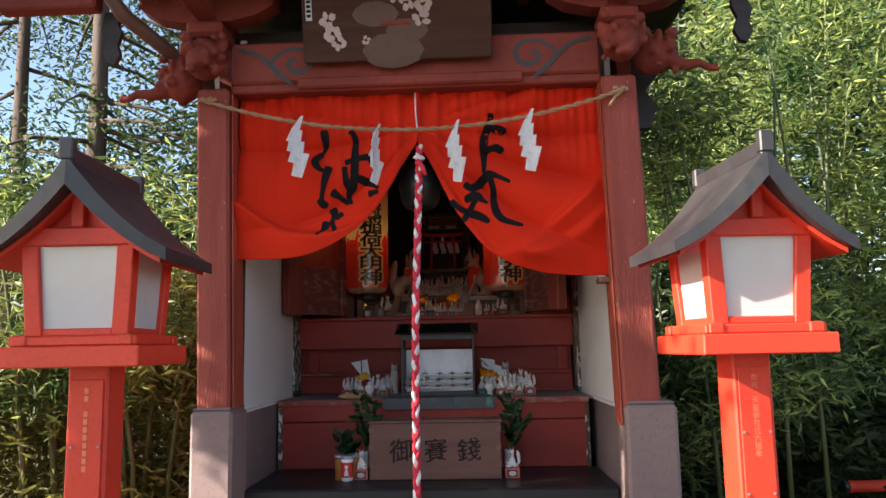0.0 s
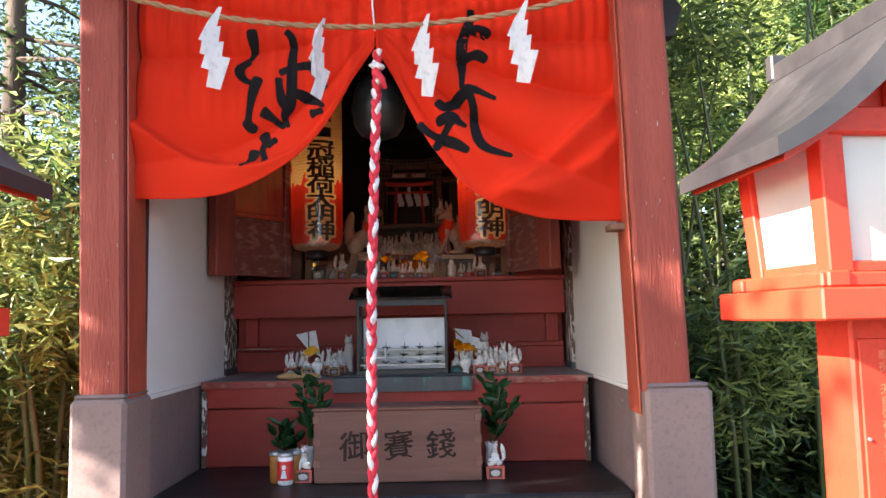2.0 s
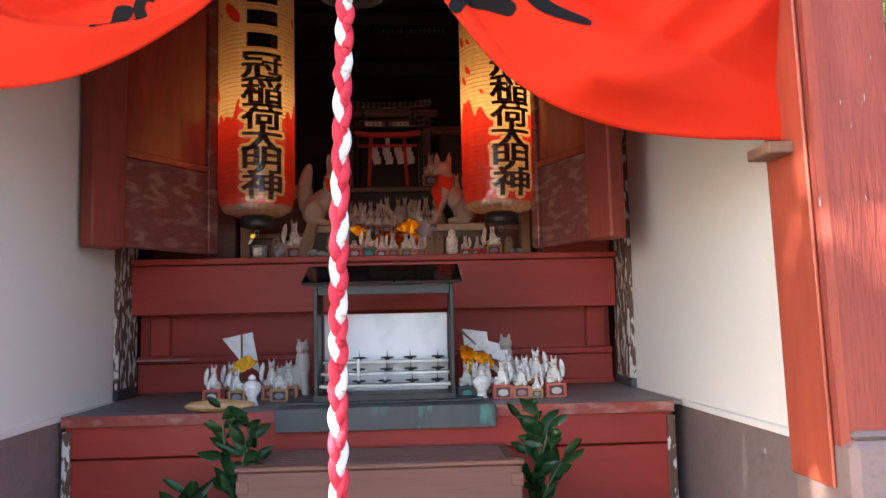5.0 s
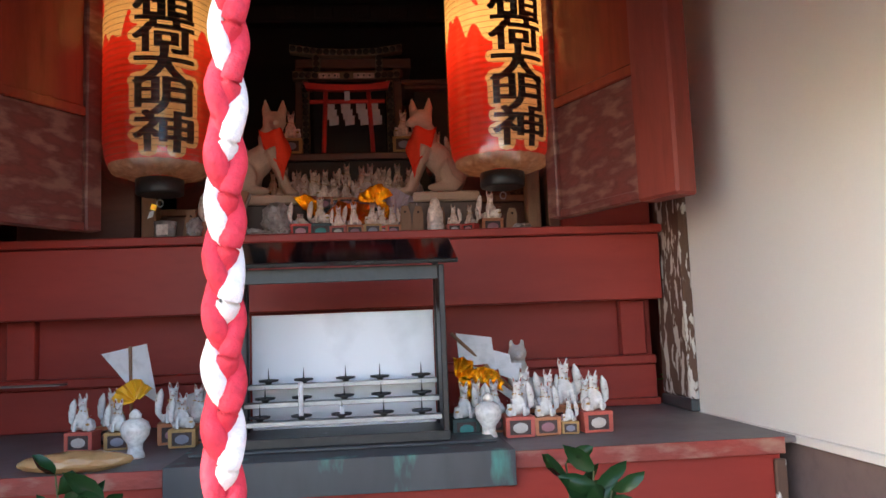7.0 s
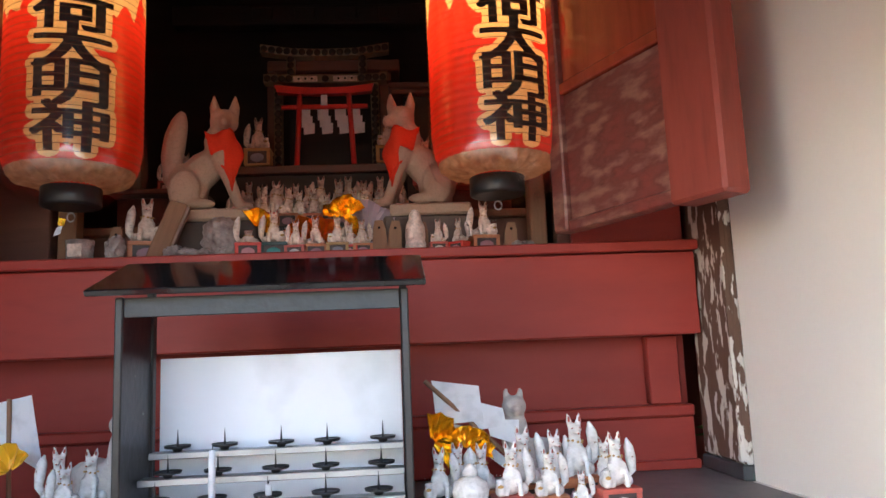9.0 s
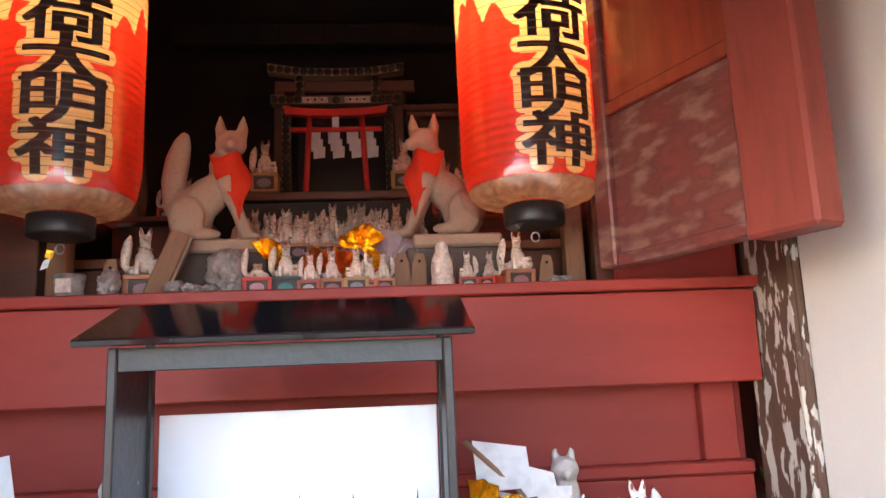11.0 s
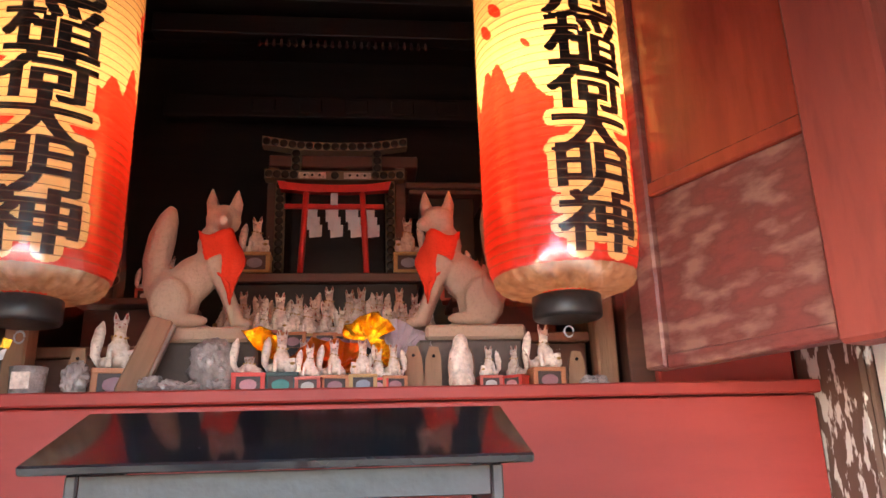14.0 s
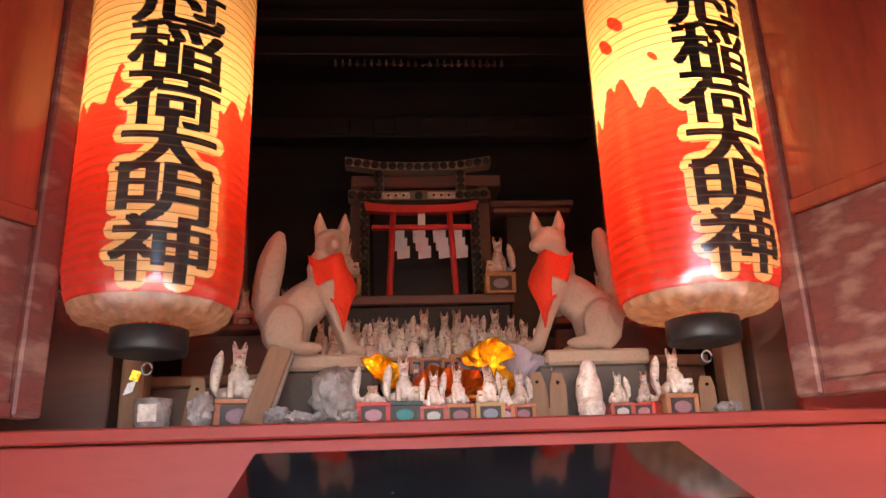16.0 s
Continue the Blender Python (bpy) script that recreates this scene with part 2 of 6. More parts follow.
def lathe(profile, n=24, at=(0, 0, 0), bm=None, caps=True):
    """A turned form from (radius, height) pairs."""
    bm = bm or bmesh.new()
    rings = [[bm.verts.new((at[0] + r * math.cos(2 * math.pi * i / n), at[1] + r * math.sin(2 * math.pi * i / n), at[2] + z)) for i in range(n)] for r, z in profile]
    for a, b in zip(rings, rings[1:]):
        for i in range(n):
            bm.faces.new((a[i], a[(i + 1) % n], b[(i + 1) % n], b[i])).smooth = True
    if caps:
        bm.faces.new(rings[0][::-1])
        bm.faces.new(rings[-1])
    return bm


def tube(points, radius, n=8, bm=None):
    """A round bar along a line of points; radius may be one number or one for each point."""
    bm = bm or bmesh.new()
    pts = [Vector(p) for p in points]
    rad = radius if isinstance(radius, (list, tuple)) else [radius] * len(pts)
    rings = []
    for i, p in enumerate(pts):
        d = (pts[min(i + 1, len(pts) - 1)] - pts[max(i - 1, 0)]).normalized()
        u = d.cross(Vector((0.31, 0.17, 0.93) if abs(d.z) < 0.9 else (1, 0.1, 0))).normalized()
        v = d.cross(u)
        rings.append([bm.verts.new(p + rad[i] * (math.cos(2 * math.pi * k / n) * u + math.sin(2 * math.pi * k / n) * v)) for k in range(n)])
    for a, b in zip(rings, rings[1:]):
        for k in range(n):
            bm.faces.new((a[k], a[(k + 1) % n], b[(k + 1) % n], b[k])).smooth = True
    bm.faces.new(rings[0][::-1])
    bm.faces.new(rings[-1])
    return bm


def ball(bm, c, r, rot=(0, 0, 0), n=2):
    """An ellipsoid of radii r round c."""
    m = pose(*c, *rot) @ Matrix.Diagonal((*((r,) * 3 if isinstance(r, (int, float)) else r), 1))
    return bmesh.ops.create_icosphere(bm, subdivisions=n, radius=1, matrix=m)["verts"]


def prism(poly, depth, m=None, bm=None):
    """A flat outline in x and z, given thickness along y."""
    bm = bm or bmesh.new()
    a = [bm.verts.new((x, 0, z)) for x, z in poly]
    b = [bm.verts.new((x, depth, z)) for x, z in poly]
    bm.faces.new(a)
    bm.faces.new(b[::-1])
    for i in range(len(poly)):
        j = (i + 1) % len(poly)
        bm.faces.new((a[j], a[i], b[i], b[j]))
    bmesh.ops.recalc_face_normals(bm, faces=bm.faces[:])
    if m is not None:
        bmesh.ops.transform(bm, matrix=m, verts=bm.verts[:])
    return bm


def as_mesh(name, bm, mats):
    me = bpy.data.meshes.new(name)
    bmesh.ops.recalc_face_normals(bm, faces=bm.faces[:])
    bm.to_mesh(me)
    bm.free()
    for m in mats if isinstance(mats, (list, tuple)) else [mats]:
        me.materials.append(m)
    return me


def part(name, bm, mat, parent=None, label=""):
    """One mesh under a thing or a part."""
    ob = new(name, bm if isinstance(bm, bpy.types.Mesh) else as_mesh(name, bm, mat))
    ob.parent = parent
    return tagged(ob, label)


def thing(name, label, category, group="", bm=None, mat=None, at=None):
    """A top-level thing: an empty, or one mesh if bm is given."""
    ob = new(name, None if bm is None else bm if isinstance(bm, bpy.types.Mesh) else as_mesh(name, bm, mat))
    if at is not None:
        ob.matrix_basis = at
    return tagged(ob, label, category, group)


def setting(name, bm, mat, label=""):
    return tagged(new(name, as_mesh(name, bm, mat)), label, kind="structure")


def organic(name, bm, mats, voxel, smooth=6):
    """Melts the overlapping lumps of bm into one skin."""
    ob = new(name, as_mesh(name, bm, []))
    r = ob.modifiers.new("remesh", "REMESH")
    r.mode, r.voxel_size, r.use_smooth_shade = "VOXEL", voxel, True
    s = ob.modifiers.new("smooth", "SMOOTH")
    s.factor, s.iterations = 0.5, smooth
    me = bpy.data.meshes.new_from_object(ob.evaluated_get(bpy.context.evaluated_depsgraph_get()))
    bpy.data.objects.remove(ob)
    for m in mats:
        me.materials.append(m)
    return me


def leaves(name, centres, spread, count, length, width, mat, seed, droop=0.3, up=0.0, keep=None):
    """Many single pointed leaves round a set of centres, as one mesh."""
    rng = np.random.default_rng(seed)
    c = np.asarray(centres, float)
    pick = rng.integers(0, len(c), count)
    p = c[pick] + rng.normal(0, 1, (count, 3)) * np.asarray(spread)
    if keep:
        p = p[keep(p)]
        count = len(p)
    d = rng.normal(0, 1, (count, 3))
    d[:, 2] = d[:, 2] * 0.5 - droop + up
    d /= np.linalg.norm(d, axis=1)[:, None]
    w = np.cross(d, rng.normal(0, 1, (count, 3)))
    w /= np.linalg.norm(w, axis=1)[:, None]
    ln = (length * rng.uniform(0.6, 1.3, count))[:, None]
    wd = (width * rng.uniform(0.7, 1.3, count))[:, None]
    sag = np.cross(w, d) * ln * 0.08
    v = np.stack([p, p + d * ln * 0.4 + w * wd + sag, p + d * ln, p + d * ln * 0.4 - w * wd + sag], 1).reshape(-1, 3)
    f = np.arange(count * 4).reshape(-1, 4)
    me = bpy.data.meshes.new(name)
    me.from_pydata(v.tolist(), [], f.tolist())
    me.materials.append(mat)
    return me


def glyphs(text, size, x_scale=1.0, offset=0.0):
    """The flat outline of a word in the built-in font, centred, as a mesh in x and z."""
    cu = bpy.data.curves.new("word", "FONT")
    cu.body, cu.size, cu.align_x, cu.align_y, cu.offset = text, size, "CENTER", "CENTER", offset
    ob = new("word", cu)
    bpy.context.view_layer.update()
    me = bpy.data.meshes.new_from_object(ob.evaluated_get(bpy.context.evaluated_depsgraph_get()))
    bpy.data.objects.remove(ob)
    bm = bmesh.new()
    bm.from_mesh(me)
    if len(bm.verts):
        xs, ys = [v.co.x for v in bm.verts], [v.co.y for v in bm.verts]
        cx, cy = (min(xs) + max(xs)) / 2, (min(ys) + max(ys)) / 2
        for v in bm.verts:
            v.co = Vector(((v.co.x - cx) * x_scale, 0, v.co.y - cy))
    return bm


def stroke(bm, pts, width, lift, place):
    """A brush stroke: a ribbon with blunt, swelling ends, laid on a surface by place(x, z)."""
    pts = [Vector((x, 0, z)) for x, z in pts]
    fine = []
    for i in range(len(pts) - 1):
        a, b, c, d = pts[max(i - 1, 0)], pts[i], pts[i + 1], pts[min(i + 2, len(pts) - 1)]
        for k in range(6):
            s = k / 6
            fine.append(0.5 * (2 * b + (c - a) * s + (2 * a - 5 * b + 4 * c - d) * s * s + (3 * b - a - 3 * c + d) * s ** 3))
    fine.append(pts[-1])
    prev = None
    for i, p in enumerate(fine):
        d = (fine[min(i + 1, len(fine) - 1)] - fine[max(i - 1, 0)]).normalized()
        s = i / (len(fine) - 1)
        w = width * (0.75 + 0.45 * math.sin(3 * s + 2 * pts[0].x * 9) ** 2) * (1 - 0.45 * s ** 3) * (0.55 if i in (0, len(fine) - 1) else 1)
        n = Vector((-d.z, 0, d.x)) * w
        row = []
        for q in (p + n, p, p - n):
            v = place(q.x, q.z)
            row.append(bm.verts.new((v.x, v.y - lift, v.z)))
        if prev:
            for k in range(2):
                bm.faces.new((prev[k], prev[k + 1], row[k + 1], row[k]))
        prev = row


# ---- ground and the shrine's frame ----
def ground_sheet():
    bm = bmesh.new()
    n, half = 70, 60.0
    rows = []
    for j in range(n + 1):
        row = []
        for i in range(n + 1):
            x = half * math.copysign(abs(2 * i / n - 1) ** 2.2, 2 * i / n - 1)
            y = 4 + half * math.copysign(abs(2 * j / n - 1) ** 2.2, 2 * j / n - 1)
            far = max(0, math.hypot(x, y - 4) - 3.2)
            z = 0.03 * noise.noise(Vector((x, y, 0)) * 1.5) * min(1, far) + (0.14 * max(0, y - 7.2) if y > 7.2 else 0)
            row.append(bm.verts.new((x, y, min(z, 4))))
        rows.append(row)
    for a, b in zip(rows, rows[1:]):
        for i in range(n):
            bm.faces.new((a[i], a[i + 1], b[i + 1], b[i])).smooth = True
    return bm


setting("ground", ground_sheet(), LITTER, "brown leaf litter under the bamboo")
# added slab, never in view: its dark colour weakens ground bounce into the shrine
setting("pavement", block(-1.35, 1.35, -9.0, 3.5, -0.05, 0.035, 0.01), material("bounce_damper_dark", (0.055, 0.053, 0.052), (0.04, 0.039, 0.038), rough=0.9, grain=60, stain=3, bump=0.8, speck=0.6), "unseen dark slab added to cut light bounced off the ground")
litter = leaves("fallen_leaves", [(x * 0.5, y * 0.5, 0.02) for x in range(-12, 13) for y in range(4, 22) if abs(x * 0.5) > 1.4 or y < 6], (0.4, 0.4, 0.012), 9000, 0.11, 0.018,
                leafy("dry_leaf", (0.10, 0.06, 0.035), (0.34, 0.22, 0.13)), 3, droop=0)
tagged(new("fallen_leaves", litter), "dry brown bamboo leaves lying on the ground", "leaves", kind="stuff")

# stone platform, inner step, shelf
FLOOR_Z, STEP_Z, SHELF_Z = 0.735, 1.115, 1.60
setting("floor", block(-0.9, 0.9, 3.77, 4.40, 0.0, FLOOR_Z, bevel=0.01), BLACK_FLOOR, "worn black stone floor of the shrine")
bm = block(-0.925, 0.925, 3.90, 6.5, -0.02, 0.70, bevel=0)
setting("foundation", bm, STONE_BASE, "foundation under the shrine")

step_unit = thing("offering_step", "red-lacquered wooden step with a grey worn top", "step")
part("riser_board", block(-0.878, 0.850, 4.384, 4.42, FLOOR_Z + 0.001, 0.991, 0.004), BOARD_RED, step_unit)
part("riser_board", block(-0.880, 0.852, 4.378, 4.42, 0.996, STEP_Z - 0.012, 0.004), BOARD_RED, step_unit)
part("step_top", block(-0.886, 0.886, 4.373, 5.02, STEP_Z - 0.012, STEP_Z, 0.003), STEP_GREY, step_unit, "grey worn step top")
part("front_lip", block(-0.886, 0.856, 4.366, 4.372, STEP_Z - 0.03, STEP_Z + 0.001, 0.001), BOARD_WORN, step_unit)
for x in (-0.872, 0.846):
    part("end_strip", block(x - 0.012, x + 0.012, 4.368, 4.378, FLOOR_Z, STEP_Z - 0.04, 0.003), PEELED, step_unit, "strip with peeling white paint")
sheet = thing("drip_sheet", "grey metal sheet with green stains over the step edge", "metal sheet")
part("sheet_top", block(-0.29, 0.335, 4.36, 4.74, STEP_Z + 0.002, STEP_Z + 0.007, 0.001), GREY_SHEET, sheet)
part("sheet_fold", block(-0.27, 0.315, 4.44, 4.74, STEP_Z + 0.0075, STEP_Z + 0.0135, 0.002), GREY_SHEET, sheet)
part("sheet_apron", block(-0.29, 0.335, 4.352, 4.36, 1.058, STEP_Z + 0.007, 0.001), GREY_SHEET, sheet)

shelf_unit = thing("altar_shelf", "red-lacquered altar shelf over recessed boards", "shelf")
part("shelf_face", block(-0.905, 0.852, 4.92, 4.965, 1.40, SHELF_Z - 0.024, 0.003), BOARD_RED, shelf_unit)
part("shelf_board", block(-0.912, 0.858, 4.908, 6.3, SHELF_Z - 0.022, SHELF_Z, 0.003), BOARD_RED, shelf_unit)
part("recess_board", block(-0.90, 0.85, 5.02, 5.05, 1.24, 1.42, 0.003), BOARD_RED, shelf_unit)
part("recess_rail", block(-0.90, 0.85, 4.985, 5.02, 1.225, 1.25, 0.004), BOARD_RED, shelf_unit)
part("low_board", block(-0.90, 0.85, 4.995, 5.03, STEP_Z + 0.001, 1.224, 0.003), BOARD_RED, shelf_unit)
for x in (-0.82, 0.79):
    part("stile", block(x - 0.035, x + 0.035, 4.99, 5.02, 1.251, 1.40, 0.003), BOARD_RED, shelf_unit)
part("foot_strip", block(0.55, 0.85, 4.975, 4.994, STEP_Z + 0.001, 1.135, 0.002), BOARD_RED, shelf_unit)


def leaning(x0, x1, y0, y1, z0, z1, dx, bevel=0.012):
    """An upright timber whose top stands dx to one side."""
    bm = block(x0, x1, y0, y1, z0, z1, bevel=bevel)
    for v in bm.verts:
        v.co.x += dx * (v.co.z - z0) / (z1 - z0)
    return bm


# front posts on their clad bases
for name, xa, xb, ba, bb in (("front_post", -1.062, -0.905, -1.082, -0.885), ("front_post", 0.905, 1.072, 0.905, 1.136)):
    post = thing(name, "weathered red-brown square shrine post on a brown base", "post", "front posts")
    bm = leaning(xa, xb, 3.59, 3.77, 1.10, 2.68, -0.035)
    part("shaft", bm, POST_RED, post)
    bm = block(ba, bb, 3.565, 3.80, -0.02, 1.125, bevel=0.014)
    base_ob = part("base", bm, STONE_BASE, post, "brown painted base with a rounded top edge")
    bm = block(ba + 0.01, bb - 0.008, 3.575, 3.79, 1.125, 1.142, bevel=0.008)
    part("cap_mortar", bm, DADO, base_ob)
# inner lining strip beside the right post
setting("trim_1", leaning(0.896, 0.904, 3.62, 3.78, 1.03, 2.66, -0.035, 0.003), STRIP_RED, "inner strip of the post")
setting("trim_2", leaning(-0.904, -0.896, 3.62, 3.78, 1.10, 2.66, -0.03, 0.003), STRIP_RED, "inner strip of the post")


def side_wall(sx, z0, z1, xf, xb, thick, yb=4.985):
    """A wall from the front post to the rear post, nearer the middle at its back end."""
    bm = bmesh.new()
    v = []
    for z in (z0, z1):
        for x, y in ((xf, 3.775), (xf + thick, 3.775), (xb + thick, yb), (xb, yb)):
            v.append(bm.verts.new((sx * x, y, z)))
    for f in ((0, 1, 2, 3), (7, 6, 5, 4), (0, 4, 5, 1), (1, 5, 6, 2), (2, 6, 7, 3), (3, 7, 4, 0)):
        bm.faces.new([v[i] for i in f])
    bmesh.ops.bevel(bm, geom=bm.edges[:], offset=0.002, segments=1, affect="EDGES")
    return bm


setting("wall_east", side_wall(1, 1.115, 3.0, 0.922, 0.876, 0.03, 4.79), PLASTER, "white painted inner wall panel")
setting("wall_west", side_wall(-1, 1.115, 3.0, 0.912, 0.908, 0.03, 4.79), PLASTER, "white painted inner wall panel")
setting("wall_east_lower", side_wall(1, 0.0, 1.10, 0.905, 0.892, 0.06), DADO, "brown painted lower wall")
setting("wall_west_lower", side_wall(-1, 0.0, 1.10, 0.895, 0.905, 0.06), DADO, "brown painted lower wall")
setting("trim_3", side_wall(1, 1.10, 1.116, 0.90, 0.870, 0.05, 4.79), PLASTER, "white ledge under the wall panel")
setting("trim_4", side_wall(-1, 1.10, 1.116, 0.892, 0.9, 0.05, 4.79), PLASTER, "white ledge under the wall panel")
setting("wall_east_outer", block(0.99, 1.06, 3.80, 6.4, 0.0, 3.1, 0.004), CARVED_RED, "red-brown outer wall boards")
setting("wall_west_outer", block(-1.06, -0.99, 3.80, 6.4, 0.0, 3.1, 0.004), CARVED_RED, "red-brown outer wall boards")
for x0, x1 in ((0.860, 0.915), (-0.945, -0.897)):
    rp = thing("rear_post", "rear post with brown paint peeling to white", "post", "rear posts")
    part("shaft", block(x0, x1, 4.80, 4.984, STEP_Z + 0.03, 2.9, 0.006), PEELED, rp)
    part("flute", block(x0 + 0.006, x0 + 0.02, 4.793, 4.80, STEP_Z + 0.03, 2.9, 0.003), PEELED, rp)
    part("foot", block(x0 - 0.004, x1 + 0.004, 4.791, 4.985, STEP_Z + 0.001, STEP_Z + 0.03, 0.003), GREY_SHEET, rp)
# near-black strips put the shade of the open joints into colour
setting("trim_8", block(0.904, 0.921, 3.772, 3.783, 1.10, 2.64, 0.001), DARK_WOOD, "dark strip standing in for the shaded gap between post and wall panel")
setting("trim_9", block(-0.913, -0.900, 3.772, 3.783, 1.10, 2.64, 0.001), DARK_WOOD, "dark strip standing in for the shaded gap between post and wall panel")
nail = thing("wall_block", "small bare wooden block under the curtain end", "wood block")
part("block", block(0.83, 0.884, 3.66, 3.76, 1.69, 1.715, 0.003), OLD_WOOD, nail)
strip = thing("glass_strip", "thin pale shelf strip against the recess", "strip")
part("strip", block(-0.893, -0.70, 4.94, 4.984, 1.236, 1.24, 0.001), STEEL, strip)

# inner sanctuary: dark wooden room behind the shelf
setting("wall_back", block(-0.95, 0.95, 6.30, 6.36, 1.0, 3.3, 0.002), DARK_WOOD, "near-black wooden back wall")
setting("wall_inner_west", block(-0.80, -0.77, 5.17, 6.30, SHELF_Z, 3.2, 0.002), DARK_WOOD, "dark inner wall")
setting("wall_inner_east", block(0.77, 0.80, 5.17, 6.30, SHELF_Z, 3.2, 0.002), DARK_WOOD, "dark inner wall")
setting("wall_front_west", block(-0.89, -0.575, 5.11, 5.16, SHELF_Z + 0.001, 2.95, 0.003), BROWN_WOOD, "dark front wall beside the opening")
setting("wall_front_east", block(0.60, 0.85, 5.11, 5.16, SHELF_Z + 0.001, 2.95, 0.003), BROWN_WOOD, "dark front wall beside the opening")
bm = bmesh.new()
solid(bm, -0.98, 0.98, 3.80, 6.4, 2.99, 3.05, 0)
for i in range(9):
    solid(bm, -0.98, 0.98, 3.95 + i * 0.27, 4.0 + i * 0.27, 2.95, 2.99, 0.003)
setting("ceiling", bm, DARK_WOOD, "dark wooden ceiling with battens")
for x0, x1 in ((-0.555, -0.515), (0.535, 0.575)):
    setting("trim_5", block(x0, x1, 5.10, 5.15, SHELF_Z + 0.001, 2.95, 0.004), OLD_WOOD, "bare wooden door jamb")
red_sill = block(0.60, 0.85, 4.97, 4.99, SHELF_Z, SHELF_Z + 0.12, 0.003)
setting("trim_6", red_sill, BOARD_RED, "red board beside the door")


# open door leaves
def door_leaf(hinge, outer, mirror, label):
    """A panelled door leaf, built along x from its hinge and swung to its place."""
    hx, hy = hinge
    w = math.hypot(outer[0] - hx, outer[1] - hy)
    ang = math.degrees(math.atan2(outer[1] - hy, outer[0] - hx))
    d = thing("sanctuary_door", label, "door", "sanctuary doors", at=pose(hx, hy, 0, 0, 0, ang))
    y0, y1 = (-0.018, 0.018)
    s = 1 if mirror else -1
    outer_stile = part("stile", block(w - 0.11, w + 0.01, -0.03, 0.03, 1.605, 2.93, 0.006), DOOR_STILE, d)
    part("stile", block(0.0, 0.045, y0 - 0.004, y1 + 0.004, 1.615, 2.9, 0.004), RUBBED, d, "worn brown hinge stile")
    part("lower_panel", block(0.045, w - 0.11, y0 * 0.5, y1 * 0.5, 1.635, 1.90, 0.002), RUBBED, d, "rubbed panel with flaking paint")
    part("bottom_rail", block(0.045, w - 0.11, y0, y1, 1.613, 1.636, 0.003), RUBBED, d)
    part("middle_rail", block(0.045, w - 0.11, y0 - 0.002, y1 + 0.002, 1.90, 1.925, 0.003), DOOR_RED, d)
    part("upper_panel", block(0.045, w - 0.11, y0 * 0.5, y1 * 0.5, 1.925, 2.88, 0.002), DOOR_RED, d)
    part("peg", lathe([(0.008, 0), (0.008, 0.006), (0.004, 0.008)], 8, (w - 0.05, 0, 0)), OLD_WOOD, outer_stile).matrix_basis = pose(0, -s * 0.03, 1.69, s * 90, 0, 0)
    return d


door_leaf((0.562, 4.89), (0.742, 4.478), False, "open red wooden sanctuary door with a rubbed lower panel")
door_leaf((-0.605, 4.905), (-0.868, 4.478), True, "open dark red wooden sanctuary door")

# ---- upper frame: beam, plaque, brackets, eaves ----
beam = thing("tie_beam", "red-brown carved tie beam with dark scrolls", "beam")
part("body", block(-0.93, 0.875, 3.60, 3.74, 2.70, 2.91, 0.012), CARVED_RED, beam)
part("lower_moulding", block(-0.60, 0.50, 3.585, 3.72, 2.665, 2.72, 0.01), CARVED_RED, beam)
part("bottom_fillet", block(-0.93, 0.875, 3.61, 3.735, 2.655, 2.70, 0.008), CARVED_RED, beam)
GREEN_GREY = material("dark_scroll_paint", (0.055, 0.06, 0.06), (0.04, 0.04, 0.04), rough=0.7, bump=0.1)
for sx in (1, -1):
    bm = bmesh.new()
    flat = lambda x, z: Vector((x, 3.598, z))

    def at_beam(pts):
        return [(((p if sx > 0 else 1464 - p) - 745) * 0.00272 + 0.002, 2.653 + (155 - q) * 0.0031) for p, q in pts]

    stroke(bm, at_beam([(415, 84), (450, 93), (477, 113), (495, 130), (517, 145)]), 0.012, 0.003, flat)
    stroke(bm, at_beam([(475, 115), (480, 101), (495, 91), (515, 85), (536, 88), (547, 100), (545, 115), (530, 124), (514, 120), (507, 110), (514, 102), (523, 106)]), 0.011, 0.002, flat)
    part("scroll", bm, GREEN_GREY, beam, "dark grey carved scroll")
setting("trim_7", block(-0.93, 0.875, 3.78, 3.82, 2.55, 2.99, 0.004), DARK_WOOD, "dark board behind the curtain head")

plaque = thing("votive_plaque", "dark wooden plaque with white painted blossoms", "plaque", at=pose(-0.1, 3.56, 2.775, 14, 0, 0))
plank = part("board", block(-0.455, 0.455, -0.015, 0.015, 0.0, 0.62, 0.006), material("dark_plaque_wood", (0.092, 0.042, 0.027), (0.062, 0.028, 0.019), rough=0.8, spec=0.15, grain=18, stretch=(0.5, 4, 5), bump=0.2), plaque)
PETAL = material("faded_white_paint", (0.55, 0.42, 0.38), (0.42, 0.3, 0.27), rough=0.8, bump=0.2)
rng = random.Random(5)
for bx, bz, n, r in ((-0.33, 0.20, 5, 0.038), (-0.31, 0.135, 6, 0.04), (-0.28, 0.09, 5, 0.035), (-0.15, 0.10, 4, 0.022), (0.12, 0.19, 5, 0.04), (0.05, 0.27, 5, 0.04), (0.0, 0.30, 5, 0.035), (0.13, 0.26, 5, 0.04)):
    bm = bmesh.new()
    for k in range(n):
        a = 2 * math.pi * k / n + rng.random()
        ball(bm, (bx + r * 0.7 * math.cos(a), -0.016, bz + r * 0.6 * math.sin(a)), (r * rng.uniform(0.4, 0.6), 0.002, r * rng.uniform(0.35, 0.55)), (0, rng.uniform(0, 180), 0), 1)
    part("blossom", bm, PETAL, plank, "faded white blossom")
bm = bmesh.new()
